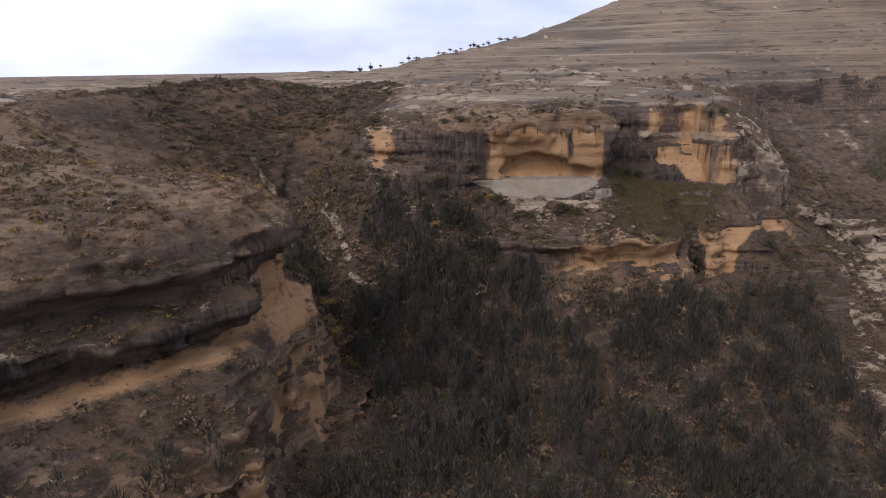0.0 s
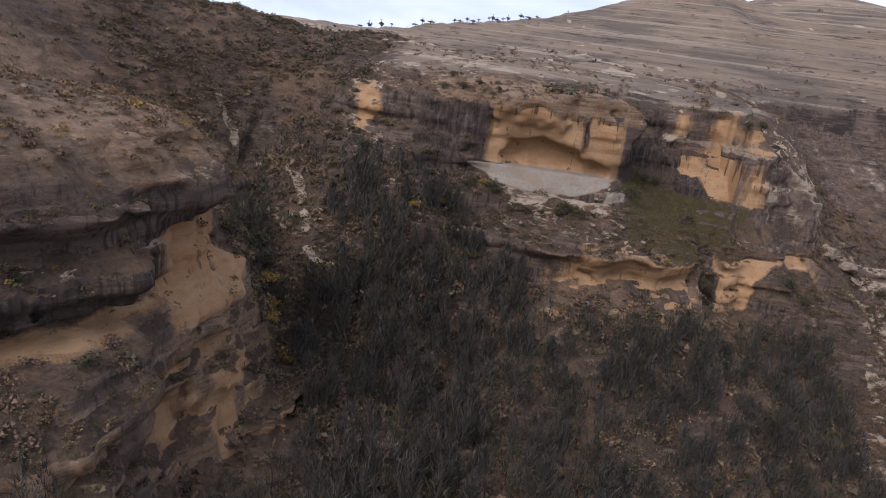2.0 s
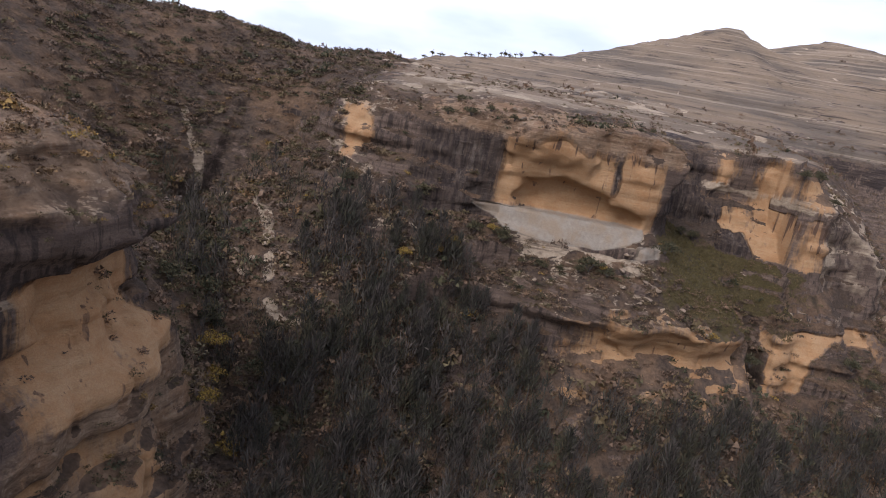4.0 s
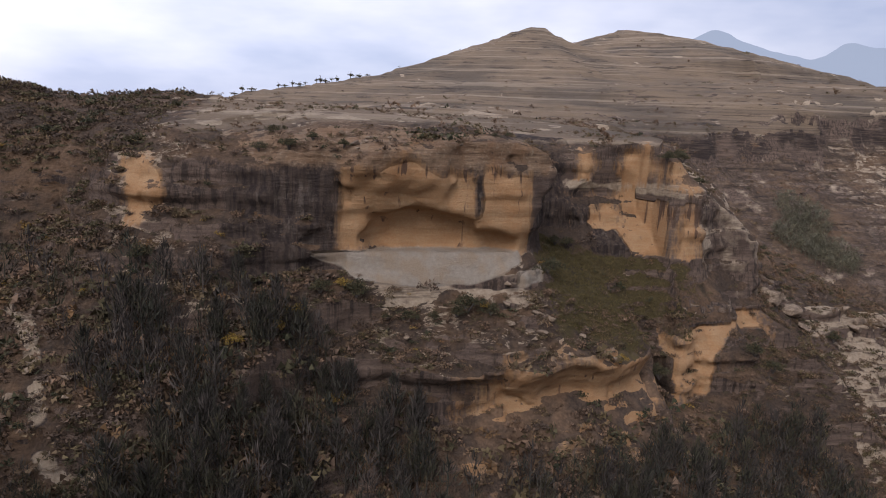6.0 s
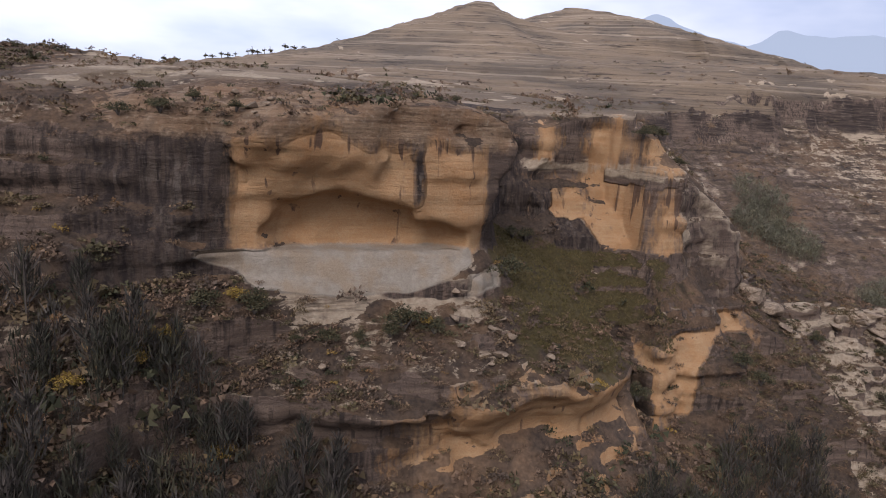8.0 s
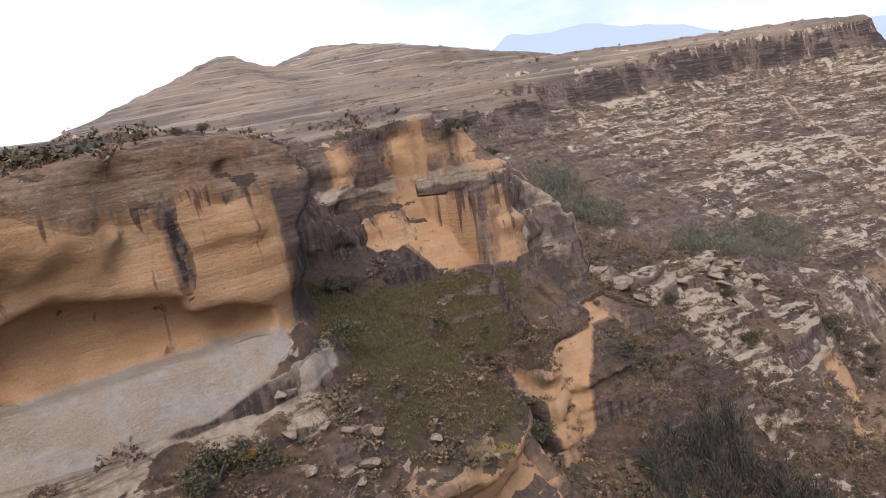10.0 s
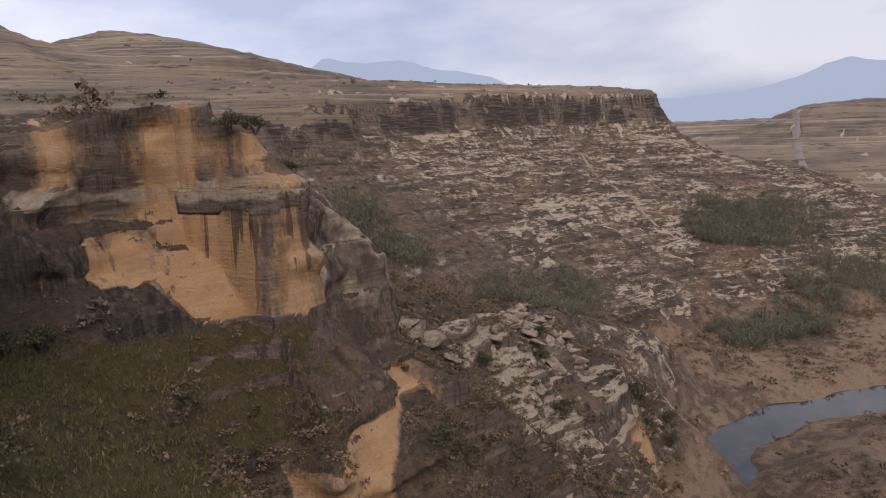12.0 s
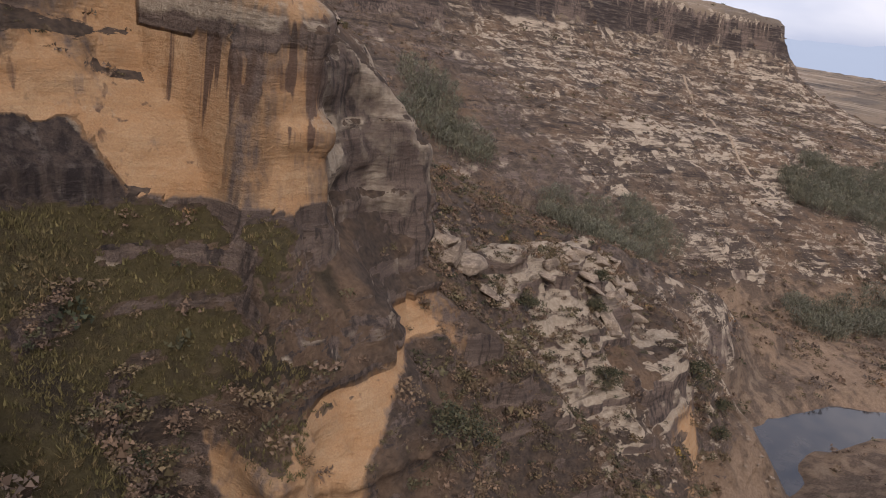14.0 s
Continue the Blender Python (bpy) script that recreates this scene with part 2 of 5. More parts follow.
def profile_table(stations, par, zs, crown=150):
    """How far a face stands back at each height, along a curve; stations: control number, then (height, set-back) pairs."""
    u = [s for s, _ in stations]
    cols = []
    for _, prof in stations:
        prof = [(prof[0][0] - 40, prof[0][1] - 45), *prof, (prof[-1][0] + 14, prof[-1][1] + crown)]
        cols.append(np.interp(zs, [p[0] for p in prof], [p[1] for p in prof]))
    cols = np.array(cols)
    return np.array([np.interp(par, u, cols[:, k]) for k in range(len(zs))], np.float32).T


def lattice(x, y, z, scale, seed):
    """Value noise in -1..1 at flat arrays of places."""
    out = np.zeros(len(x), np.float32)
    p = [np.asarray(a, np.float32) / scale + 1000.37 for a in (x, y, z)]
    i = [np.floor(a).astype(np.int64) for a in p]
    f = [a - b for a, b in zip(p, i)]
    f = [a * a * (3 - 2 * a) for a in f]
    for cx in (0, 1):
        for cy in (0, 1):
            for cz in (0, 1):
                h = ((i[0] + cx) * 73856093) ^ ((i[1] + cy) * 19349663) ^ ((i[2] + cz) * 83492791) ^ (seed * 2654435)
                h = (h * 1103515245 + 12345) & 0x7FFFFFFF
                h = ((h >> 13) ^ h) * 60493 & 0x7FFFFFFF
                w = (f[0] if cx else 1 - f[0]) * (f[1] if cy else 1 - f[1]) * (f[2] if cz else 1 - f[2])
                out += w * (h / 0x3FFFFFFF - 1.0).astype(np.float32)
    return out


# rim of the plateau: hillside, alcove cliff, recess, second wall, shoulder, mesa
RIM = curve_points([(-125, 110), (-98, 162), (-93, 198), (-81, 230), (-58, 246), (-37, 237), (-25, 213), (-8, 208), (8, 206), (28, 205), (44, 205), (51, 215), (58, 235),
                    (66, 236), (73, 229), (79, 222), (96, 219), (110, 226), (119, 242), (126, 268), (140, 315), (150, 365), (195, 405),
                    (277, 423), (380, 432), (486, 429), (570, 410), (612, 383), (650, 430), (720, 560), (900, 900)])
HILLSIDE = [(0, -46), (20, -25), (40, 0), (50, 16), (58, 44)]
MESA = [(-45, -230), (-18, -160), (-2, -125), (8, -70), (30, -18), (42, -6), (46, -3), (54, -1), (57, 1.5), (66, 3.5), (70, 10), (78, 60)]
SADDLE = [(-32, -135), (-15, -80), (-4, -50), (2, -34), (12, -15), (30, 0), (42, 10), (45, 22)]
RIM_FACE = [
    (0, HILLSIDE), (4, HILLSIDE),
    (5, [(-20, -75), (8, -38), (18, -20), (28, -8), (40, 0), (46, 12)]),
    (6, [(-20, -70), (8, -30), (22, -8), (29, -2), (31, 0), (39, 1), (41, 4), (44, 12)]),
    (7, [(-20, -60), (8, -24), (22, -8), (29, -2), (31, 0), (39, 1), (41, 4), (44, 12)]),
    (8, [(-20, -50), (8, -18), (19, -5), (21, 0), (36, -1), (41, 0), (43, 3), (46, 12)]),
    (8.6, [(-20, -42), (5, -17), (14, -8), (18, -2.6), (24, 1.2), (25, 2.5), (30, 2), (34, 0), (37.5, -3), (38.8, -6.5), (39.8, -7), (41.5, -4.5), (43.5, 1), (45, 7), (46.5, 16)]),
    (9.6, [(-20, -42), (5, -17), (14, -8), (18, -2.6), (24, 1.2), (25, 2), (30, 1), (34, -1), (37.5, -4), (38.8, -8), (39.8, -8.5), (41.5, -6), (43.5, -1), (45, 5), (46.5, 15)]),
    (10.3, [(-10, -34), (8, -16), (16, -6), (18.5, -2.6), (24, 1.5), (26, 1.5), (30, -0.5), (35, -2), (38.8, -4.5), (40, -4.5), (41.5, -3), (43.5, 1), (45, 6), (46.5, 15)]),
    (11, [(-10, -60), (8, -26), (20, -3), (23, 0), (40, -1), (42, 1), (45, 8)]),
    (12, [(-10, -80), (8, -40), (20, -8), (24, 0), (33, 2), (35, 4), (41, 5), (44, 12)]),
    (13, [(-10, -52), (6.5, -28), (12.5, -19), (20, -6), (23, 0), (32, 2), (34, 5), (41, 6), (44, 14)]),
    (14.5, [(-10, -40), (5, -19), (10, -11), (17, -3), (19, 0), (29, -1), (31, 0), (33, 4), (35, 6), (41, 7), (42.5, 10), (45, 25)]),
    (15.4, [(-10, -22), (4, -10), (11, -4), (16, 0), (25, 0), (28, 1), (31, 3.5), (33, 6.5), (35, 9), (40, 11), (42, 18)]),
    (16.5, [(-10, -30), (10, -3), (13, 0), (19, 0.5), (24, 2), (28, 4.5), (31, 8), (34, 12.5), (37, 18), (40, 26), (42, 36)]),
    (17.5, [(-20, -30), (-10, -20), (4, -4), (9, -1.5), (15, -0.5), (21, 1), (25, 3.5), (29, 8), (33, 14), (37, 22), (40, 34)]),
    (18.4, [(-32, -70), (-20, -32), (-10, -15), (4, -7), (10, -1), (24, 1), (30, 5), (36, 12), (42, 22), (45, 34)]), (19.5, SADDLE), (21, SADDLE),
    (22, [(-32, -138), (-12, -85), (2, -45), (14, -22), (26, -6), (30, -2), (45, 2), (49, 10)]),
    (23, [(-32, -140), (-10, -95), (10, -55), (29, -12), (37, -6), (41, -3), (48, -1), (51, 2), (58, 4), (62, 12), (70, 60)]), (24.4, MESA), (25, MESA), (27, MESA), (30, MESA)]
# lower band of rock that cuts the bench off above the gorge
BAND = curve_points([(-60, 90), (-34, 150), (-8, 182), (10, 195), (30, 191), (56, 194), (70, 200), (76, 207), (79, 217), (82, 209.5), (90, 214), (99, 220), (112, 229), (146, 212), (230, 162)])
BAND_FACE = [
    (0, [(-60, -90), (0, -20), (20, 0), (30, 0)]), (2, [(-60, -90), (-20, -20), (5, 0), (30, 0)]),
    (3.2, [(-60, -80), (-30, -45), (-8, -12), (2, -4), (4, -1), (8.5, 0), (12, 4), (30, 6)]),
    (4, [(-60, -80), (-30, -42), (-5, -4), (-2, 0), (1, 1.5), (5, 0), (7, -1.5), (9, 0), (12, 3), (30, 14)]),
    (6, [(-60, -80), (-30, -42), (-6, -4), (-3, 0), (1, 2), (5, 0), (7, -1.5), (9, 0), (12, 3), (30, 14)]),
    (7, [(-60, -80), (-30, -36), (-12, -4), (-8, 0), (2, 1.5), (5, 3), (9, 6.5), (14, 11), (30, 24)]),
    (8.1, [(-60, -80), (-30, -36), (-12, -4), (-8, 0), (2, 1.5), (5, 3), (9, 6.5), (14, 11), (30, 24)]),
    (8.9, [(-60, -80), (-30, -36), (-13, -8), (-9.5, -1), (5, 0.6), (6.5, 2.5), (10, 6), (14, 8.5), (30, 22)]),
    (10, [(-60, -80), (-30, -36), (-13, -8), (-9, -1), (4, 0.6), (5.5, 2.5), (10, 6), (14, 8.5), (30, 22)]),
    (11, [(-60, -80), (-30, -36), (-12, -16), (-2, -8), (4, -2), (11, 3), (14, 6), (30, 8)]),
    (12.5, [(-60, -60), (-30, -22), (-10, -5), (10, 3), (30, 8)]),
    (14, [(-60, -60), (-30, 0), (0, 20), (30, 60)])]
# bluff on the near side of the gorge
BLUFF = curve_points([(-170, 10), (-120, 40), (-84, 62), (-64, 78), (-50, 90), (-41, 99), (-35, 110), (-31.5, 124), (-31.5, 136), (-36.5, 146), (-48, 156), (-62, 180), (-82, 212), (-120, 240)])
BLUFF_MID = [(-60, -40), (-30, -24), (-14, -18), (2, -14), (6, -11), (10.5, -7), (13.2, -0.5), (14, 2.5), (15.5, 3), (17, -0.5), (21.5, -0.3), (23, 2.2), (25, 3.6), (26, 3.8), (27, 2.2), (28.5, 0.4), (31, 0.6), (33, 2.2), (35, 5),
             (37, 9.5), (39, 17), (42, 38), (46, 68)]
BLUFF_PROW = [(-60, -26), (-25, -9), (-13, -5), (-5, -2), (7, 0), (9.5, 0), (16, 4.5), (21, 7.5), (23, 6.5), (24, 2.2), (26.5, 0.2), (29, 0.8), (31.5, 2.4), (34, 5.4), (36.5, 10), (39, 18), (42, 38), (46, 68)]
BLUFF_FACE = [(0, BLUFF_MID), (5.0, BLUFF_MID), (5.9, [(-60, -28), (-25, -10), (-13, -4), (-2, -1.5), (3, -2.5), (8, -4.5), (11, -4.5), (13.2, -0.5), (14, 2.5), *BLUFF_MID[8:]]), (6.9, BLUFF_PROW), (8.4, BLUFF_PROW),
              (9.3, [(-60, -60), (-20, -24), (-4, -12), (4, -7), (10, -2), (18, 1), (26, 2), (32, 4), (36, 9), (40, 22), (44, 60)]),
              (11, [(-60, -110), (-10, -45), (5, -20), (14, -4), (22, 4), (32, 22), (40, 40), (46, 70)]),
              (13, [(-60, -110), (-10, -45), (10, -20), (24, 0), (40, 30), (50, 60)])]
# bed of the stream that falls into the gorge
CREEK = curve_points([(-66, 226), (-58, 216), (-48, 208), (-40, 203), (-33, 190), (-26, 177), (-17, 177.5)])
# ridge that runs down from the second wall to the river
SPINE = curve_points([(112, 238, 16), (122, 240, 7), (140, 245, 0), (161, 248, -2), (184, 252, -5), (202, 242, -19), (238, 254, -31), (275, 248, -40), (302, 238, -49)])
RIVER = curve_points([(520, 60), (420, 105), (360, 140), (326, 175), (298, 195), (275, 209), (252, 217.5), (232, 217.5), (217, 213), (202, 207), (186, 198), (172, 186), (162, 166), (158, 138),
                      (164, 90), (180, 20), (200, -90)], 3.0)


def smooth_max(a, b, k):
    h = np.clip(0.5 + 0.5 * (a - b) / k, 0, 1)
    return b * (1 - h) + a * h + k * h * (1 - h)


class Land:
    """The terrain over a set of plan places; solid(zs) gives how deep each height lies inside the ground."""

    def __init__(self, x, y):
        self.x, self.y = x.astype(np.float32), y.astype(np.float32)
        x, y = self.x, self.y
        self.rim, self.rim_i = plan_distance(x, y, RIM)
        far_part = np.clip((RIM[2][self.rim_i] - 18.5) / 1.5, 0, 1).astype(np.float32)
        self.rim = self.rim + (lattice(x, y, x * 0, 24.0, 5) * 6 + lattice(x, y, x * 0, 9.0, 6) * 3.2) * far_part
        self.band, self.band_i = plan_distance(x, y, BAND)
        self.bluff, self.bluff_i = plan_distance(x, y, BLUFF)
        self.bluff = self.bluff + lattice(x, y, x * 0, 17.0, 8) * 1.6 + lattice(x, y, x * 0, 6.0, 9) * 1.3
        d, i = plan_distance(x, y, SPINE)
        d = np.abs(d) * np.where(d > 0, 0.55, np.interp(x, [120, 160], [1.3, 0.9]))
        n = lattice(x, y, x * 0, 14.0, 3) * 2.2 + lattice(x, y, x * 0, 5.0, 4) * 1.0
        ridge = SPINE[0][i, 2].astype(np.float32) - d + n
        u, v = (x - 182) * 0.945 + (y - 233) * 0.327, (y - 233) * 0.945 - (x - 182) * 0.327
        q = np.hypot(u / 23, v / 10)
        knob = -19 + n * 0.5 - np.clip(u, -20, 20) * 0.05 - 26 * np.clip(q - 0.72, 0, 2)
        ridge = np.maximum(ridge, knob)
        r, _ = plan_distance(x, y, RIVER)
        self.river = r
        floor = np.interp(x, [-80, -20, 54, 110, 150], [0, -14, -33, -44, -54]) + n * 0.4
        floor = floor - np.clip(60 - y, 0, 200) * 0.02
        south = -57 + np.clip(r - 8, 0, 28) * 0.36 + np.clip(r - 60, 0, 900) * 0.05 + n * 0.3
        north = -54 + np.clip(-r - 12, 0, 80) * 0.06 + n * 0.4
        floor = np.where(r > 0, np.maximum(floor, south), np.maximum(floor, north))
        plain = np.interp(x, [600, 760, 950, 1500, 2600], [-60, -8, 14, 46, 60]) + 38 * np.exp(-(((x - 1180) / 190) ** 2 + ((y - 310) / 130) ** 2) ** 2)
        head = np.interp(x, [-190, -120, -80, -60], [46, 38, 16, -60]) + n
        floor = np.maximum(floor, np.maximum(plain + n, np.where(y > 150, head, -60)))
        bed = -60 + np.clip(np.abs(r) - 4.0 - lattice(x, y, x * 0, 13.0, 7) * 2.0, 0, 40) * 0.6
        bed = np.where(np.abs(r) > 40, 200, bed)
        self.floor = np.maximum(np.minimum(floor, bed), ridge)
        # tops: plateau with hills behind it
        q = np.hypot(x - 253, y - 770)
        hill = 58 * np.exp(-(q / 240) ** 1.3) + 26 * np.exp(-(q / 75) ** 1.2)
        hump = 83 * np.exp(-(np.hypot((x - 430) * 0.85, y - 905) / 270) ** 1.7)
        t = np.clip(((x + 160) * 360 + (y - 660) * 90) / (360 ** 2 + 90 ** 2), 0, 1)
        spur = (14 + 36 * t) * np.exp(-(np.hypot(x + 160 - 360 * t, y - 660 - 90 * t) / 150) ** 1.8)
        hill = hill + 12 * np.exp(-((x - 150) ** 2 + (y - 740) ** 2) / 85 ** 2)
        spur = spur + 13 * np.exp(-((x - 540) ** 2 + (y - 580) ** 2) / 160 ** 2)
        knoll = 8 * np.exp(-((x + 84) ** 2 + (y - 264) ** 2) / 45 ** 2) - 5 * np.clip((-25 - x) / 25, 0, 1) * np.clip((y - 215) / 40, 0, 1)
        knoll = knoll - 34 * np.clip((y - 820) / 400, 0, 1) * np.clip((60 - x) / 200, 0, 1)
        rise = np.interp(x, [-260, -160, -100, 0, 60, 120, 180, 235, 262, 300, 345, 400, 450, 520, 560, 610], [-18, -19, -19, -16, -10, -6, -1, 5, -2, 3, 16, 25, 22, 17, 14, 8])
        knoll = knoll + rise * np.clip((self.rim - 40) / 160, 0, 1)
        top = 45.0 + np.interp(x, [200, 280, 400, 480, 620, 700], [0, 8, 17, 24, 25, 18]) * np.clip((600 - y) / 120, 0, 1) + 0.018 * np.clip(self.rim, 0, 450) - 0.035 * np.clip(-110 - x, 0, 600)
        self.top = top + smooth_max(smooth_max(hill, hump, 12), spur, 8) + knoll + n * 0.25
        self.near_top = 45 + np.clip(-x - 60, 0, 80) * 0.05 + n * 0.4

    def solid(self, zs):
        a = self.rim[:, None] - profile_table(RIM_FACE, RIM[2], zs)[self.rim_i]
        b = self.band[:, None] - profile_table(BAND_FACE, BAND[2], zs, 0)[self.band_i]
        z = np.asarray(zs, np.float32)[None]
        out = np.minimum(np.minimum(a, np.where(self.rim[:, None] > 18, 50, b)), self.top[:, None] - z)
        c = self.bluff[:, None] - profile_table(BLUFF_FACE, BLUFF[2], zs)[self.bluff_i]
        c = np.minimum(c, self.near_top[:, None] - z)
        # hollow under the alcove's arch
        near = np.nonzero((self.x > 6) & (self.x < 54) & (self.y > 194) & (self.y < 222))[0]
        if len(near):
            x, y = self.x[near][:, None], self.y[near][:, None]
            e = 1 - (np.abs((x - 26) / 9.8) ** 3 + np.abs((y - 206) / 4.6) ** 3 + np.abs((z - 24.2) / 7.4) ** 3) ** 0.333
            e = np.maximum(e, 1 - (np.abs((x - 36) / 8.5) ** 3 + np.abs((y - 205.5) / 4.4) ** 3 + np.abs((z - 24.2) / 4.0) ** 3) ** 0.333)
            e = np.maximum(e, 0.7 - np.sqrt(((x - 17.3) / 2.4) ** 2 + ((y - 205) / 4.0) ** 2 + ((z - 30.2) / 1.5) ** 2))
            xx, zz = (np.broadcast_to(v, e.shape).ravel() for v in (x, z))
            rag = lattice(xx, xx * 0, zz, 4.0, 91) * 0.13 + lattice(xx, xx * 0, zz, 1.7, 92) * 0.09
            e = np.minimum(e + rag.reshape(e.shape), (z - 24.0) * 0.25)
            out[near] = np.minimum(out[near], -7.0 * e)
        return np.maximum(np.maximum(out, c), self.floor[:, None] - z)


def roughen(x, y, z, amount):
    """Relief of rock: blocks, beds and cracks."""
    def ledge(v):
        return np.sign(v) * np.sqrt(np.abs(v))
    beds = ledge(lattice(x * 0.06, y * 0.06, z, 2.3, 11)) * 0.72 + ledge(lattice(x * 0.12, y * 0.12, z, 1.3, 12)) * 0.34
    joints = lattice(x, y, z * 0.3, 2.6, 15) * 0.30 + ledge(lattice(x * 0.35, y * 0.35, z, 3.2, 16)) * 0.34
    cracks = np.clip(0.13 - np.abs(lattice(x, y, z * 0.16, 4.2, 17)), 0, 0.13) * 6.5
    lumps = lattice(x, y, z, 7.5, 13) * 1.2 + ledge(lattice(x, y, z * 1.4, 3.2, 14)) * 0.5
    lumps = lumps + joints - cracks
    return (beds + lumps) * amount


def block(x, y, z, lo, hi, soft):
    """1 inside a box of the plan and heights, 0 outside, with a soft edge."""
    m = np.minimum(np.minimum(np.minimum(x - lo[0], hi[0] - x), np.minimum(y - lo[1], hi[1] - y)), np.minimum(z - lo[2], hi[2] - z))
    return np.clip(m / soft * 0.5 + 0.5, 0, 1)


FRESH_ROCK = [((11, 194, 24.0), (46, 222, 39.0)), ((-24, 204, 30.0), (-10, 219, 37.5)), ((66, 208, 15.5), (99, 246, 32.0)), ((69, 222, 34.5), (94, 246, 42)),
              ((30, 181, -6), (75.5, 208, 8.0)),
              ((150, 205, -42), (188, 226, -31))]
PALE_ROCK = [((43, 200, 18.5), (49, 216, 21.5)), ((67, 224, 32.2), (90, 242, 34.4))]
APRON = ((6, 192, 18.6), (45, 216, 24.3))
# dark rock walls; the last box paints shade into the slot in the band
DARK_ROCK_AND_SHADE = [((-9, 198, 18), (10.5, 216, 43)), ((48, 208, 18), (72, 250, 33)), ((48, 208, 32), (66, 252, 43)), ((74.5, 201, -12), (81.5, 217, 6))]
LAWN = [((49, 198, 4), (92, 232, 26))]


def land_masks(me, co, nz, far, band=None, brown=0.0):
    """What each spot of the land is made of: bare rock, fresh orange rock, pale ledges, grass."""
    x, y, z = co.T
    n0, n1, n2 = lattice(x, y, z * 0.3, 26.0, 20), lattice(x, y, z * 0.3, 9.0, 21), lattice(x, y, z * 0.5, 3.0, 22)
    beds = lattice(x * 0.10, y * 0.10, z, 2.2, 24) + lattice(x, y, z * 2.0, 6.0, 25)
    rock = np.clip((0.60 - nz) * 3.2 + 0.5, 0, 1) + n2 * 0.12
    outcrop = np.clip((beds * 0.5 + n1 * 0.35 + n2 * 0.3 - 0.40 + np.clip((0.95 - nz) * 0.8, 0, 0.35)) * 3.5, 0, 0.9)
    gorge = np.clip((np.where(y < 200, 6, -8) + 15 * np.clip(-x / 15, 0, 1) - z) / 4, 0, 1) * np.clip((126 - x) / 8, 0, 1) * np.clip((208 - y) / 4, 0, 1)
    outcrop = outcrop * (1 - gorge) * np.where((x < -28) & (y < 190), 0.55, 1.0)
    outcrop = outcrop * (1 - 0.9 * np.clip((np.hypot(x - 100, y - 200) - 300) / 120, 0, 1) * (nz > 0.8))
    ridge = np.clip(1 - np.hypot((x - 165) / 48, (y - 243) / 30), 0, 1) * np.clip((z + 26) / 6, 0, 1)
    outcrop = np.maximum(outcrop, np.clip((ridge * 1.6 + n1 * 0.75 + n2 * 0.25 - 0.38) * 3, 0, 1))
    rock = np.maximum(rock, outcrop)
    brow = block(x, y, z, (-12, 190, 38.5), (56, 232, 60), 3) * np.clip(1.25 - (y - 196) / 30, 0, 1)
    rock = np.maximum(rock, brow * 0.8 + n2 * 0.2)
    far = far * (1 - 0.9 * brow)
    lip = brow * np.clip(0.42 + 0.5 * n1 + 0.3 * n2, 0, 1)
    wob = n2 * 0.30 + n1 * 0.30

    def any_of(boxes, soft):
        v = np.zeros(len(x))
        for lo, hi in boxes:
            v = np.maximum(v, block(x, y, z, lo, hi, soft))
        return np.clip(v + wob * (v > 0.02), 0, 1)
    orange, dark, grass = np.maximum(any_of(FRESH_ROCK[:1], 2.4), any_of(FRESH_ROCK[1:], 4.2)), any_of(DARK_ROCK_AND_SHADE, 5.0), any_of(LAWN, 5.0)
    white, cream = any_of(PALE_ROCK[:1], 1.0), any_of(PALE_ROCK[1:], 1.4)
    if band is not None:
        dark = np.maximum(dark, band * np.clip(0.62 + 0.5 * n1 + 0.3 * beds, 0, 1))
    orange = np.where((dark > 0.5) & (block(x, y, z, (10, 190, 20), (34, 222, 40), 1) < 0.5), np.minimum(orange, 0.2 + 0.2 * n2), orange)
    pale = np.clip((nz - 0.58) * 2.6 + 0.45 + n1 * 0.6 + n2 * 0.35, 0, 1) * (1 - 0.8 * gorge)
    pale = pale * (1 - 0.6 * brow)
    orange = np.maximum(orange, np.clip(lip * 0.6, 0, 0.42))
    tan = np.maximum(np.clip(brow * 1.3, 0, 1) * (0.85 + 0.3 * n1), np.clip(ridge * 0.6, 0, 0.22))
    banks = np.clip((-40 - z) / 5, 0, 1) * np.clip((x - 150) / 20, 0, 1)
    rock = rock * (1 - 0.8 * banks)
    slope_w = np.clip((-24 - x) / 8, 0, 1) * np.clip((y - 168) / 10, 0, 1) * (band is None)
    rock, pale = rock * (1 - 0.55 * slope_w), pale * (1 - 0.6 * slope_w)
    scree = (1 - 0.75 * slope_w) * np.clip(0.62 + 0.3 * n0, 0, 1) * (1 - banks) * (1 - 0.7 * np.clip(ridge * 3, 0, 1)) * np.where((x < -28) & (y < 190), 0.6, 1.0) * (1 - gorge) * (1 - grass) * (1 - 0.7 * np.clip(far, 0, 1))
    grass = grass * (nz > 0.55) * (z < np.interp(x, [58, 72], [26, 18.0]))
    drop = np.clip(1.3 - np.abs(x - 35.2 - (40 - z) * 0.06 + n2 * 0.5) / 0.8, 0, 1) * block(x, y, z, (20, 190, 29.5), (50, 214, 40.5), 3)
    dark, orange = np.maximum(dark, drop * 0.8), orange * (1 - 0.7 * np.clip(drop, 0, 1))
    near_bluff = (x < -8) & (y < 172) & (y > 20)
    if near_bluff.any():
        bd, bi = plan_distance(x[near_bluff].astype(np.float32), y[near_bluff].astype(np.float32), BLUFF)
        u, bz, bn, b1, b2 = BLUFF[2][bi], z[near_bluff], nz[near_bluff], n1[near_bluff], n2[near_bluff]
        on = (bd > -20) & (bd < 30)

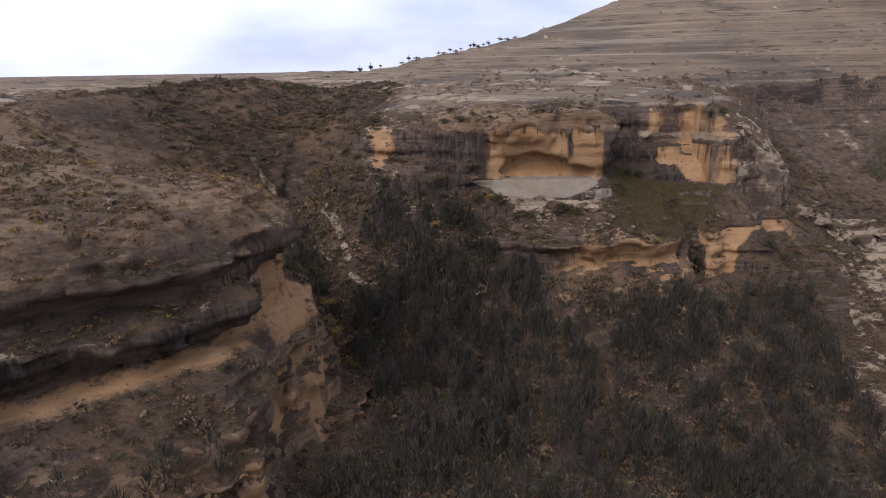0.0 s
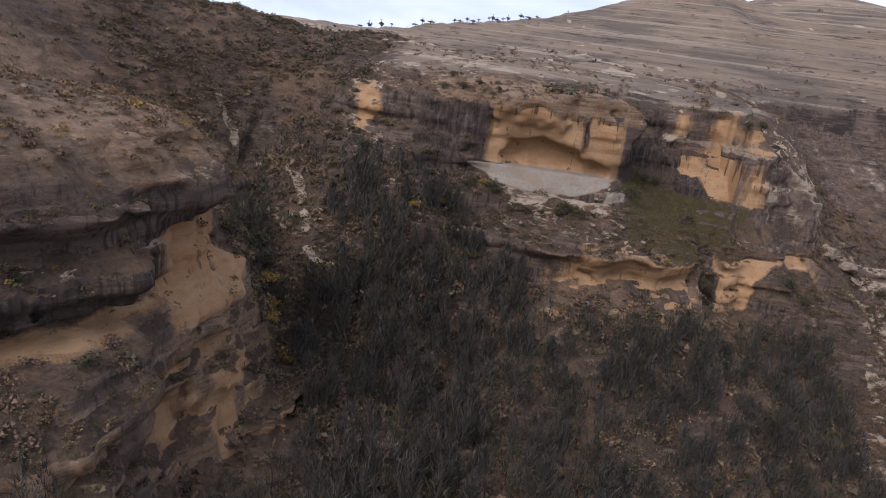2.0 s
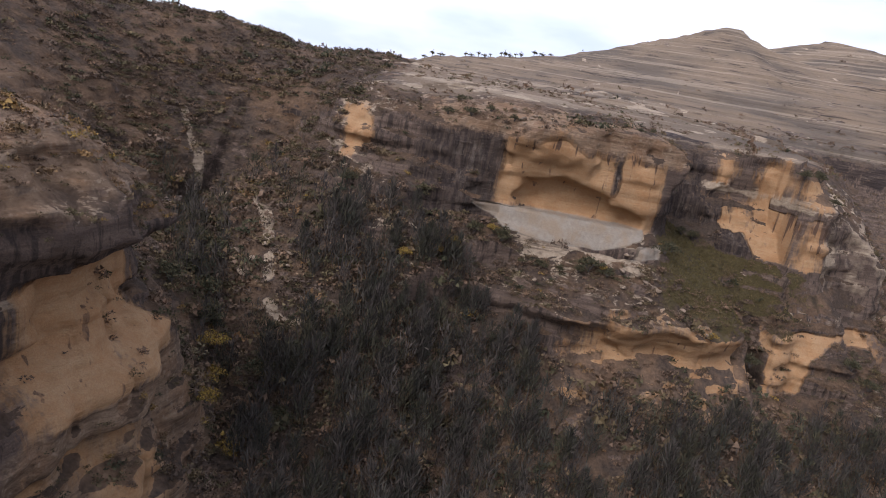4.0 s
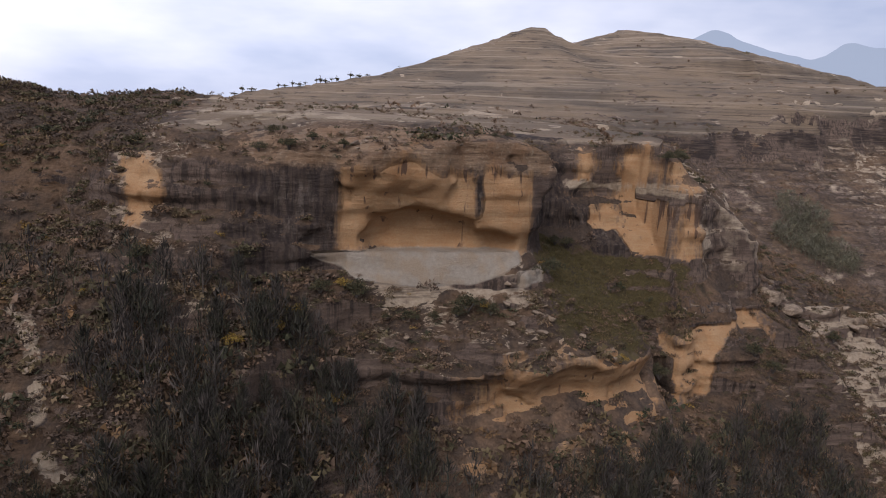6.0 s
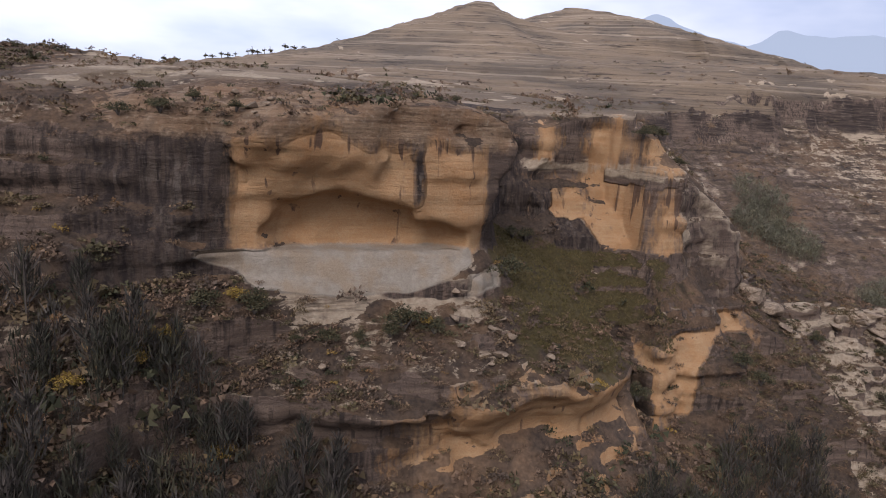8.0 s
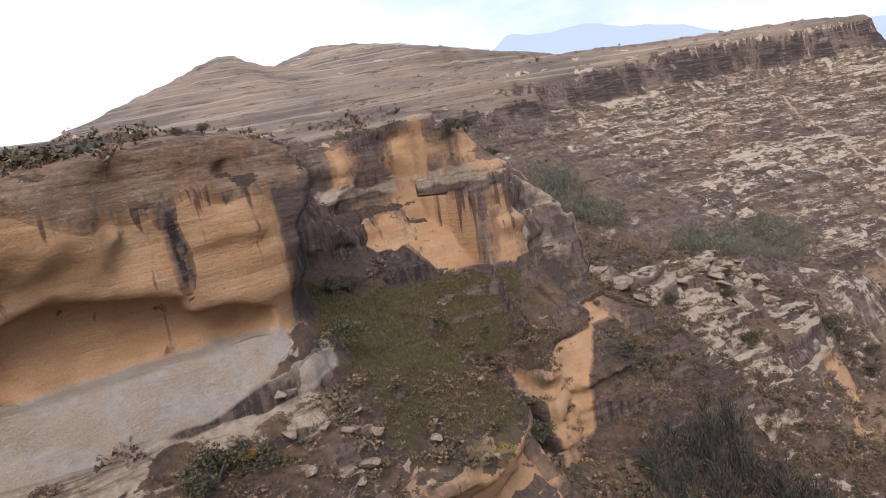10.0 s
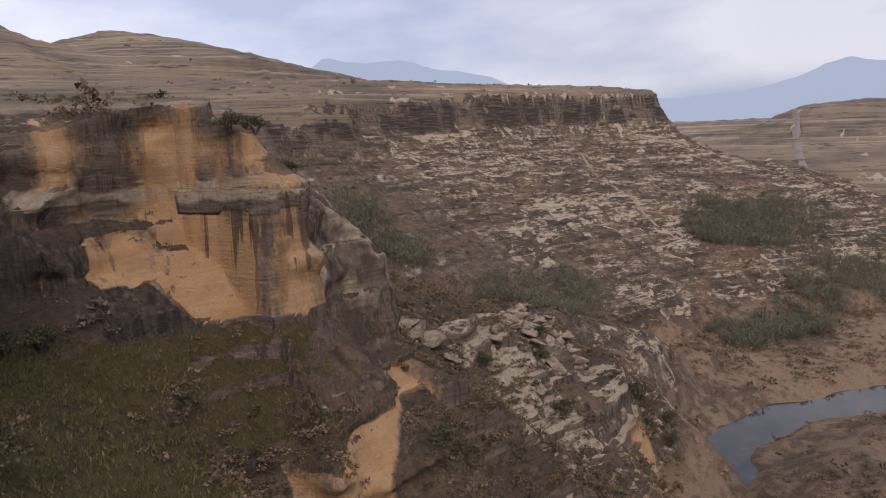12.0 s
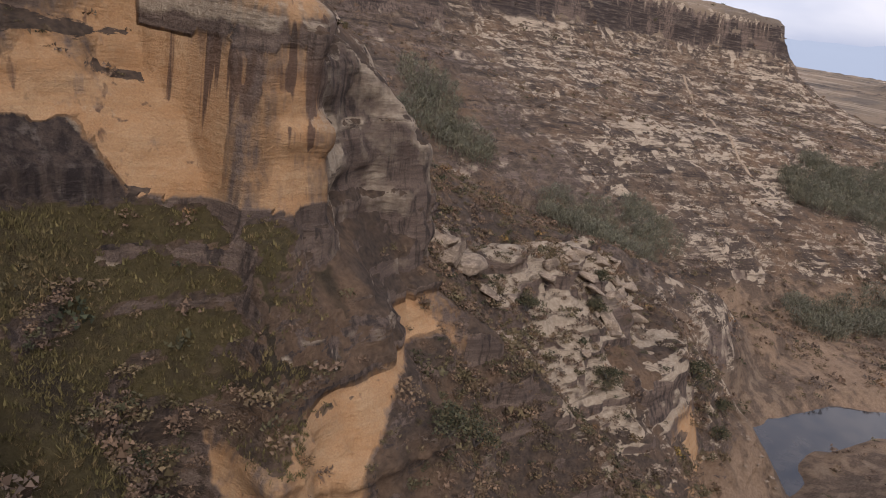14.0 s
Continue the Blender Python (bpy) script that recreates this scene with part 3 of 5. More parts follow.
        def layer(lo, hi, soft=0.9):
            return np.clip(np.minimum(bz - lo, hi - bz) / soft * 0.5 + 0.5, 0, 1) * on
        prow = np.clip((u - 6.2) / 0.5, 0, 1) * np.clip((9.3 - u) / 0.4, 0, 1)
        sand = layer(12.8, 14.8) * (1 - prow) * (u < 8) * (0.85 + b2 * 0.3)
        scar = layer(8.5, 23.4) * prow * np.clip((9.0 - u) / 0.4, 0, 1) * (0.9 + b1 * 0.25 + b2 * 0.2)
        wall = layer(-36, 7, 3.0) * np.clip((u - 4.2) / 0.7, 0, 1) * np.clip((8.6 - u) / 0.8, 0, 1) * np.clip(0.30 + b1 * 0.9 + b2 * 0.5, 0, 1)
        pale[near_bluff] = np.maximum(pale[near_bluff], layer(-45, 8, 2.0) * np.clip((u - 3) / 1.5, 0, 1) * np.clip(0.55 + b1 * 0.6 + b2 * 0.4, 0, 1))
        crown = layer(34.5, 60, 1.0) * np.clip(b1 * 0.9 + b2 * 0.9 + n0[near_bluff] * 0.5 + 0.05, 0, 1)
        rock[near_bluff] = np.maximum(rock[near_bluff], crown * 1.3)
        pale[near_bluff] = np.maximum(pale[near_bluff], crown)
        orange[near_bluff] = np.maximum(orange[near_bluff], np.maximum(np.maximum(sand, scar), wall * 0.9))
        tan[near_bluff] = np.maximum(tan[near_bluff], np.maximum(layer(29.5, 60, 2.0) * np.clip(0.62 + 0.5 * b1 + 0.3 * b2, 0, 1), layer(-45, 9.5, 2.0) * np.clip((u - 2) / 2, 0, 1) * np.clip(0.72 + 0.4 * b1 + 0.3 * b2, 0, 1)))
        streaked = np.maximum(layer(15.2, 22.3) * (1 - prow), layer(25.2, 34.2) * (0.62 - 0.45 * prow) * (bn < 0.55))
        dark[near_bluff] = np.maximum(dark[near_bluff], streaked * np.clip(0.8 + b1 * 0.5, 0, 1) * (u < 9.4))
        bare = np.clip(np.maximum(sand, scar) * 1.4, 0, 1)
        rock[near_bluff] = np.maximum(rock[near_bluff], bare)
        scree[near_bluff] *= 1 - bare
    creek = (x < -10) & (x > -72) & (y > 165) & (y < 232) & (z < 30)
    if creek.any():
        cd, _ = plan_distance(x[creek].astype(np.float32), y[creek].astype(np.float32), CREEK)
        wet = np.clip(1.7 - np.abs(cd + n1[creek] * 2.4) / 0.9, 0, 1) * np.clip(0.75 + n2[creek] * 1.2, 0, 1)
        rock[creek] = np.maximum(rock[creek] * (1 - 0.5 * wet), wet * 1.2)
        pale[creek] = np.maximum(pale[creek], wet)
    foot = (x > 79) & (x < 130) & (y > 196) & (y < 242) & (z < 18) & (z > -30) & (band is None)
    if foot.any():
        fd, _ = plan_distance(x[foot].astype(np.float32), y[foot].astype(np.float32), BAND)
        face = np.clip((3.2 - np.abs(fd - 0.4)) / 1.2, 0, 1) * np.clip(np.minimum(z[foot] + 10, 6.2 - z[foot]) / 1.6, 0, 1) * np.clip((122 - x[foot]) / 10, 0, 1) * (x[foot] > 81.3)
        off = (1 - face) * np.clip((nz[foot] - 0.38) * 6, 0, 1)
        rock[foot], pale[foot], scree[foot] = np.maximum(rock[foot] * (1 - 0.75 * off), face * 1.2), pale[foot] * (1 - 0.5 * off), scree[foot] * (1 - 0.3 * off)
        orange[foot], dark[foot] = np.maximum(orange[foot] * face, face * (0.85 + 0.3 * n2[foot])), dark[foot] * (1 - 0.8 * face)
    saddle = np.clip((x - 116) / 8, 0, 1) * np.clip((y - 250) / 10, 0, 1) * np.clip((340 - x) / 80, 0, 1)
    scree, pale = scree * (1 - 0.6 * saddle), pale * (1 - 0.6 * saddle)
    slope = block(x, y, z, (64, 198, -8), (101, 222, 17.5), 3) * (1 - np.clip(orange * 1.5, 0, 1)) * (dark < 0.6)
    rock, scree = rock * (1 - 0.6 * slope), np.maximum(scree, 0.95 * slope * (1 - grass))
    ribs = block(x, y, z, (85, 212, 6.5), (98, 220, 13.5), 2.5) * (nz > 0.42) * np.clip(0.30 + n2 * 1.7 + n1 * 0.6, 0, 1)
    rock, pale = np.maximum(rock, ribs * 1.2), np.maximum(pale * (1 - 0.75 * block(x, y, z, (95, 208, -6), (120, 236, 17), 4)), ribs)
    # pale mottled rock, also lightening the side that faces away from the sun
    lightened_flank = block(x, y, z, (95, 212, 4), (135, 262, 37), 4) * (nz < 0.75) * np.clip(0.5 + n1 * 0.5, 0, 1)
    pale = np.maximum(pale, lightened_flank * 0.78)
    low_face = block(x, y, z, (60, 208, 10), (110, 240, 33), 1)
    orange = np.where(low_face > 0.5, orange * np.clip((101 - x) / 12, 0, 1) * np.clip(0.88 + 0.3 * n1 + 0.2 * n2, 0, 1), orange)
    orange = np.where((low_face > 0.5) & (z > 30.6 + n2 * 0.8) & (x > 66), np.minimum(orange, 0.15 + 0.3 * n2), orange)
    tier = block(x, y, z, (56, 222, 34), (100, 252, 44), 1)
    orange = np.where(tier > 0.5, orange * np.clip(0.85 + 0.6 * n1 + 0.3 * n2, 0, 1), orange)
    face = block(x, y, z, (67, 220, 35.2), (96, 250, 40.8), 1.6) * np.clip((x - 66) / 5 + n2 * 0.5, 0, 1)
    orange = np.maximum(orange, face * np.clip(0.66 + 0.4 * n1 + 0.3 * n2, 0, 1))
    dark = dark * (1 - 0.85 * np.clip(face, 0, 1))
    wall_2 = block(x, y, z, (72, 212, 19.0), (97, 238, 32), 1.0)
    rock = np.maximum(rock, wall_2 * 1.2)
    rock, pale = np.maximum(rock, cream), np.maximum(pale, cream * 1.1)
    dark, tan = dark * (1 - cream), tan * (1 - cream)
    west = block(x, y, z, (-30, 198, 26), (-6, 224, 40), 1)
    orange = np.where(west > 0.5, orange * np.clip(0.46 + 0.8 * n1 + 0.6 * n2, 0, 1), orange)
    shear = np.clip((x - 72.5 - (31 - z) * 0.62) / 1.2, 0, 1)
    orange = np.where(block(x, y, z, (60, 208, 10), (90, 236, 32), 1) > 0.5, orange * shear, orange)
    dark = np.where(block(x, y, z, (56, 206, 15), (92, 240, 32.5), 1) > 0.5, np.maximum(dark, (0.85 + 0.3 * n1) * (1 - shear)), dark)
    zlow = 18.4 + np.abs((x - 27) / 15) ** 2.2 * 2.6
    apron = block(x, y, z, (6, 192, 16), (44.5, 216, 24.3), 0.8) * np.clip((z - zlow) / 1.2 + 0.5 + n2 * 0.5, 0, 1)
    white = np.maximum(white, apron)
    crag = block(x, y, z, (338, 312, -6), (415, 350, 7), 7) * np.clip(n1 * 1.3 + n2 * 0.8 + 0.55, 0, 1)
    rock, pale = np.maximum(rock, crag), np.maximum(pale, crag)
    meadow = np.clip(1.6 - 1.6 * np.hypot((x - 418) / 42, (y - 290) / 30), 0, 1)
    rock, scree, far = rock * (1 - meadow), scree * (1 - meadow), far * (1 - meadow)
    lawn = block(x, y, z, *LAWN[0], 2.0) * (nz > 0.5) * (z < 19)
    rock = np.where(white > 0.5, 1, np.where(grass > 0.5, np.minimum(rock, 0.2), rock * (1 - 0.8 * lawn)))
    drip = np.clip((z - 22) / 8.5 + n1 * 0.15, 0, 1) * block(x, y, z, (72, 212, 18), (98, 234, 32), 3) + np.clip((z - 36.5) / 4, 0, 0.45) * block(x, y, z, (8, 190, 20), (48, 222, 42), 2)
    if band is not None:
        pale = np.maximum(pale * (1 - 0.3 * saddle), (1 - 0.5 * saddle) * np.clip(0.50 + 0.5 * n1 + 0.35 * n2, 0, 1) * (1 - np.clip(dark, 0, 1)))
    for name, v in (("rock", rock), ("orange", orange), ("white", white), ("grass", grass), ("far", far), ("dark", dark), ("pale", pale), ("drip", drip), ("scree", scree), ("tan", tan), ("bank", np.maximum(banks, brown)), ("bands", np.full(len(x), 0.0 if band is None else 1.0) * (1 - banks))):
        at = me.attributes.new(name, "FLOAT", "POINT")
        at.data.foreach_set("value", np.clip(v, 0, 1).astype(np.float32))


def mesh_from(name, verts, quads):
    me = bpy.data.meshes.new(name)
    me.vertices.add(len(verts))
    me.vertices.foreach_set("co", np.asarray(verts, np.float32).ravel())
    k = quads.shape[1]
    me.loops.add(len(quads) * k)
    me.loops.foreach_set("vertex_index", np.asarray(quads, np.int32).ravel())
    me.polygons.add(len(quads))
    me.polygons.foreach_set("loop_start", np.arange(0, len(quads) * k, k, dtype=np.int32))
    me.polygons.foreach_set("use_smooth", np.ones(len(quads), bool))
    me.update(calc_edges=True)
    return me


def normals_z(me):
    n = np.empty(len(me.vertices) * 3, np.float32)
    me.vertex_normals.foreach_get("vector", n)
    return n.reshape(-1, 3)


def surface_net(field, org, cell):
    """The zero surface of a block of values, as quads."""
    s = field > 0
    nx, ny, nz = field.shape
    c = np.zeros((nx - 1, ny - 1, nz - 1), np.int8)
    for i in (0, 1):
        for j in (0, 1):
            for k in (0, 1):
                c += s[i:nx - 1 + i, j:ny - 1 + j, k:nz - 1 + k]
    ci, cj, ck = np.nonzero((c > 0) & (c < 8))
    idx = np.full(c.shape, -1, np.int32)
    idx[ci, cj, ck] = np.arange(len(ci))
    acc, cnt = np.zeros((len(ci), 3), np.float32), np.zeros(len(ci), np.float32)
    corners = [(i, j, k) for i in (0, 1) for j in (0, 1) for k in (0, 1)]
    for a in corners:
        for b in corners:
            if sum(b) - sum(a) == 1 and all(q >= p for p, q in zip(a, b)):
                fa, fb = field[ci + a[0], cj + a[1], ck + a[2]], field[ci + b[0], cj + b[1], ck + b[2]]
                cross = (fa > 0) != (fb > 0)
                t = np.where(cross, fa / np.where(cross, fa - fb, 1), 0)
                for ax in range(3):
                    acc[:, ax] += np.where(cross, a[ax] + t * (b[ax] - a[ax]), 0)
                cnt += cross
    verts = (acc / cnt[:, None] + np.stack([ci, cj, ck], 1)) * np.array(cell) + np.array(org)
    quads = []
    for ax in range(3):
        sl = [slice(1, -1)] * 3
        sl[ax] = slice(0, None)
        a = s[tuple(sl)]
        lo, hi = [slice(None)] * 3, [slice(None)] * 3
        lo[ax], hi[ax] = slice(0, -1), slice(1, None)
        p, q = a[tuple(lo)], a[tuple(hi)]
        for sign, m in ((1, p & ~q), (-1, ~p & q)):
            g = list(np.nonzero(m))
            o = [h.copy() for h in g]
            b1, b2 = [d for d in range(3) if d != ax]
            o[b1] += 1
            o[b2] += 1

            def at(e1, e2):
                w = [h.copy() for h in o]
                w[b1] += e1
                w[b2] += e2
                return idx[w[0], w[1], w[2]]
            quad = np.stack([at(-1, -1), at(0, -1), at(0, 0), at(-1, 0)], 1)
            if (sign > 0) == (ax == 1):
                quad = quad[:, ::-1]
            quads.append(quad)
    return verts, np.vstack(quads)


X0, X1, Y0, Y1, Z0, Z1 = -124.0, 216.0, 46.0, 296.0, -63.0, 63.0
CELL = (0.8, 0.8, 0.8 * 0.8)


def build_near_land():
    gx, gy, gz = (np.arange(a, b + c * 0.5, c) for a, b, c in zip((X0, Y0, Z0), (X1, Y1, Z1), CELL))
    xx, yy = np.meshgrid(gx, gy, indexing="ij")
    land = Land(xx.ravel(), yy.ravel())
    field = land.solid(gz).reshape(len(gx), len(gy), len(gz))
    near = np.nonzero(np.abs(field) < 3.5)
    x, y, z = gx[near[0]], gy[near[1]], gz[near[2]]
    calm = 1 - 0.75 * np.clip(1.6 * (1 - np.hypot((x - 66) / 19, (y - 212) / 20)), 0, 1)
    calm *= 1 - 0.8 * (z < 38.5) * np.clip(2 * (1 - np.sqrt(((x - 28) / 22) ** 2 + ((y - 205) / 12) ** 2 + ((z - 26) / 11) ** 2)), 0, 1)
    crag = 1 + 0.9 * np.clip(1.3 * (1 - np.hypot((x - 165) / 50, (y - 240) / 24)), 0, 1)
    crag = crag + 0.55 * (x < -20) * (y < 165)
    field[near] += roughen(x, y, z, 1.0) * calm * crag
    verts, quads = surface_net(field, (X0, Y0, Z0), CELL)
    me = mesh_from("ground", verts, quads)
    return me, verts


near_mesh, near_co = build_near_land()
near_nz = normals_z(near_mesh)


def near_top_mask():
    """Where the dry straw-coloured top of the bluff lies."""
    back = plan_distance(near_co[:, 0].astype(np.float32), near_co[:, 1].astype(np.float32), BLUFF)[0]
    return np.clip((near_co[:, 2] - 30) / 4, 0, 1) * np.clip((back + 1) / 3, 0, 1) * np.clip((200 - near_co[:, 1]) / 25, 0, 1) * (near_co[:, 0] < -24)


land_masks(near_mesh, near_co, near_nz[:, 2], np.clip((near_co[:, 2] - 41) / 3, 0, 1) * (near_co[:, 1] > 190) * np.clip((near_co[:, 0] + 26) / 14, 0, 1) * 0.75, brown=near_top_mask())
near_quads = np.empty(len(near_mesh.loops), np.int32)
near_mesh.loops.foreach_get("vertex_index", near_quads)
near_quads = near_quads.reshape(-1, 4)
face_at = near_co[near_quads].mean(1)
FX, FY, FZ = face_at.T
flat_xy = face_at[:, 0].astype(np.float32), face_at[:, 1].astype(np.float32)
face_rim, face_bluff, face_band = plan_distance(*flat_xy, RIM)[0], plan_distance(*flat_xy, BLUFF)[0], plan_distance(*flat_xy, BAND)[0]
face_river = np.abs(plan_distance(*flat_xy, RIVER)[0])
face_spine = np.abs(plan_distance(*flat_xy, SPINE)[0])
LAWN_FACE = (block(FX, FY, FZ, *LAWN[0], 2.0) > 0.5) & (FZ < np.interp(FX, [58, 72], [26, 18.0]))


def split_land():
    """The near land as its named landforms, with seamless shading between them."""
    forms = [("cliff_alcove", "overhanging orange sandstone cliff with a shallow arched alcove", "cliff", (FX > -32) & (FX < 53) & (FZ > 17.5) & (face_rim > -5.5) & (FZ < 46)),
             ("cliff_buttress", "rounded sandstone buttress with dark water streaks over orange rock", "cliff", (FX >= 53) & (FX < 135) & (FZ > 10) & (face_rim > -2.5) & (FZ < 45)),
             ("grass_slope", "steep olive-brown grass slope between the two cliffs", "slope", LAWN_FACE),
             ("cliff_band", "low orange rock band above the gorge trees", "cliff", (FX > 26) & (FX < 99) & (face_band > -2.5) & (face_band < 4) & (FZ < 10) & (FZ > -10)),
             ("bluff", "stepped sandstone bluff with dark overhangs and ledges", "bluff", (face_bluff > -19) & (FY < 165) & (FX < -14)),
             ("rock_ridge", "rocky ridge of pale slabs running down to the river", "ridge", (face_spine < 30) & (FX > 112) & (FZ > -46)),
             ("plateau", "dry rocky plateau above the cliffs", "plateau", (FZ > 38) & (FY > 180)),
             ("ground", "shrub-covered slopes and floor of a gorge", "ground", np.ones(len(FX), bool))]
    left = np.ones(len(FX), bool)
    names = [a.name for a in near_mesh.attributes if a.data_type == "FLOAT"]
    values = {}
    for a in names:
        values[a] = np.empty(len(near_co), np.float32)
        near_mesh.attributes[a].data.foreach_get("value", values[a])
    for name, label, category, mask in forms:
        mask = mask & left
        left &= ~mask
        ids, inv = np.unique(near_quads[mask], return_inverse=True)
        me = mesh_from(name, near_co[ids], inv.reshape(-1, 4))
        for a in names:
            at = me.attributes.new(a, "FLOAT", "POINT")
            at.data.foreach_set("value", values[a][ids])
        me.normals_split_custom_set_from_vertices([tuple(q) for q in near_nz[ids]])
        me.materials.append(TERRAIN)
        tagged(new(name, me), label, category, kind="structure")


split_land()


def build_far_land():
    """The land out to the horizon, in steps that widen with distance."""
    def axis(lo, hi, a, b, fine):
        q = [a]
        while q[-1] < b:
            q.append(q[-1] + fine)
        mid = list(q)
        st, p = fine, b
        up = []
        while p < hi:
            st = min(st * 1.06, 160)
            p += st
            up.append(p)
        st, p = fine, a
        dn = []
        while p > lo:
            st = min(st * 1.06, 160)
            p -= st
            dn.append(p)
        return np.array(dn[::-1] + mid + up)
    gx = axis(-4600, 4600, -130, 640, 2.0)
    gy = axis(-3000, 4700, 40, 460, 2.0)
    xx, yy = np.meshgrid(gx, gy, indexing="ij")
    x, y = xx.ravel(), yy.ravel()
    zs = np.arange(-64.0, 160.0, 1.5)
    h = np.full(len(x), -64.0, np.float32)
    rim = np.zeros(len(x), np.float32)
    for a in range(0, len(x), 20000):
        land = Land(x[a:a + 20000], y[a:a + 20000])
        rim[a:a + 20000] = land.rim
        f = land.solid(zs)
        top = f.shape[1] - 1 - np.argmax(f[:, ::-1] > 0, 1)
        r = np.arange(len(top))
        f0, f1 = f[r, top], f[r, np.minimum(top + 1, f.shape[1] - 1)]
        h[a:a + 20000] = zs[top] + 1.5 * np.clip(f0 / np.maximum(f0 - f1, 1e-3), 0, 1)
    rough = lattice(x, y, h, 16, 31) * 1.4 + lattice(x, y, h, 6, 32) * 1.0
    h += rough
    # outlines of terraces on the far slopes
    ter = np.clip((np.hypot(x - 100, y - 200) - 160) / 100, 0, 1)
    stepz = 4.5
    k = h / stepz + lattice(x, y, x * 0, 60, 33) * 0.6
    saw = (np.floor(k) + np.clip((k - np.floor(k)) * 2.2 - 0.6, 0, 1) - k) * stepz
    h += saw * ter * 0.36
    far_out = np.clip((np.hypot(x - 150, y - 400) - np.interp(x, [-300, 100], [650, 1700])) / np.interp(x, [-300, 100], [500, 1500]), 0, 1)
    h = h * (1 - far_out) + 5 * far_out
    inside = (x > X0 + 2) & (x < X1 - 2) & (y > Y0 + 2) & (y < Y1 - 2)
    h = np.where((x > X0 + 1) & (x < X1 - 1) & (y > Y0 + 1) & (y < Y1 - 1), h - 6.0, h)
    ni, nj = len(gx), len(gy)
    ids = np.arange(ni * nj).reshape(ni, nj)
    quads = np.stack([ids[:-1, :-1], ids[1:, :-1], ids[1:, 1:], ids[:-1, 1:]], -1).reshape(-1, 4)
    quads = quads[~inside[quads].all(1)]
    co = np.stack([x, y, h], 1)
    me = mesh_from("far_ground", co, quads)
    nz = normals_z(me)[:, 2]
    up = np.clip((h - 38) / 10, 0, 1) * (rim > -5) * np.clip(np.maximum((x + 26) / 14, (y - 330) / 40), 0, 1)
    up = np.maximum(up, np.clip((x - 640) / 30, 0, 1))
    up = np.maximum(up, 0.42 * np.clip((x - 130) / 60, 0, 1) * (rim > -150))
    band = np.clip(1.2 - np.abs(rim + 1) / 9, 0, 1) * (x > 120) * (h > np.interp(x, [200, 420], [32, 41])) * (h < np.interp(x, [280, 420], [55, 67]))
    land_masks(me, co, np.clip(nz + 0.05, 0, 1), up, band)
    me.materials.append(TERRAIN)
    return me


far_ground = tagged(new("far_ground", build_far_land()), "terraced dry grass hillsides and a distant mesa", "hillside", kind="structure")


def build_river():
    pts, tan, _ = RIVER
    w = 15.0
    nrm = np.stack([-tan[:, 1], tan[:, 0]], 1)
    k = len(pts)
    v = np.zeros((k * 2, 3))
    v[:k, :2], v[k:, :2] = pts[:, :2] - nrm * w, pts[:, :2] + nrm * w
    v[:, 2] = -57.6
    i = np.arange(k - 1)
    me = mesh_from("river", v, np.stack([i, i + 1, i + 1 + k, i + k], 1))
    me.materials.append(WATER)
    return tagged(new("river", me), "narrow slow river with dark reflecting water", "river", kind="structure")


build_river()


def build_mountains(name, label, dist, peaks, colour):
    """A far range as solid ground, glowing in its haze colour: crest as (heading, rise) in degrees round the gorge."""
    mat = haze_glow_material(name, colour)
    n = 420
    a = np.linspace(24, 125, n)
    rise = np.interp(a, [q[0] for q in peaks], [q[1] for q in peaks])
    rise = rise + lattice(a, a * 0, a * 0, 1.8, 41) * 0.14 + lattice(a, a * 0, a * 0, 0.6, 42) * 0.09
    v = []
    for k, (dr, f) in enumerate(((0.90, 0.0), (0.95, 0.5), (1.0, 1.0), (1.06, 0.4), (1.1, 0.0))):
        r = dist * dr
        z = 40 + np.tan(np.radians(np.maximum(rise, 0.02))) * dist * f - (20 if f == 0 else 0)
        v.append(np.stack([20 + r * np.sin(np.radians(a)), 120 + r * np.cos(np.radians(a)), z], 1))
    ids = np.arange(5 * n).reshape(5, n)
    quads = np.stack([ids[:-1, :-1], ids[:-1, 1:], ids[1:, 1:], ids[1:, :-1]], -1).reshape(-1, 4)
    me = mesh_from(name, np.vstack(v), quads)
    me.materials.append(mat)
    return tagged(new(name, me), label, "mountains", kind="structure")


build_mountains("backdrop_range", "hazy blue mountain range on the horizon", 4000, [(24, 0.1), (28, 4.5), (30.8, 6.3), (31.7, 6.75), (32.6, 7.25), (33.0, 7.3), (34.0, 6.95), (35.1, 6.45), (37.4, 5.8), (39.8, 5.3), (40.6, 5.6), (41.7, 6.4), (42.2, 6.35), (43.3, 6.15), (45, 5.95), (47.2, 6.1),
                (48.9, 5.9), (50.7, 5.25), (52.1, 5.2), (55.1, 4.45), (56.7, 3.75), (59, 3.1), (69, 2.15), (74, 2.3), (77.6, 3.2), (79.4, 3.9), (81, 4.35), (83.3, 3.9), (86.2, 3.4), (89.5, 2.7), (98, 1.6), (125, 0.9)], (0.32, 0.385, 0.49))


TRACK = plain_material("worn_track", (0.22, 0.155, 0.10), (0.36, 0.27, 0.185), 0.8)
ROAD = plain_material("gravel_road", (0.16, 0.135, 0.115), (0.26, 0.22, 0.185), 0.5)
far_co = np.empty(len(far_ground.data.vertices) * 3, np.float32)
far_ground.data.vertices.foreach_get("co", far_co)
far_co = far_co.reshape(-1, 3)


def far_height(x, y):
    return float(far_co[((far_co[:, 0] - x) ** 2 + (far_co[:, 1] - y) ** 2).argmin(), 2])


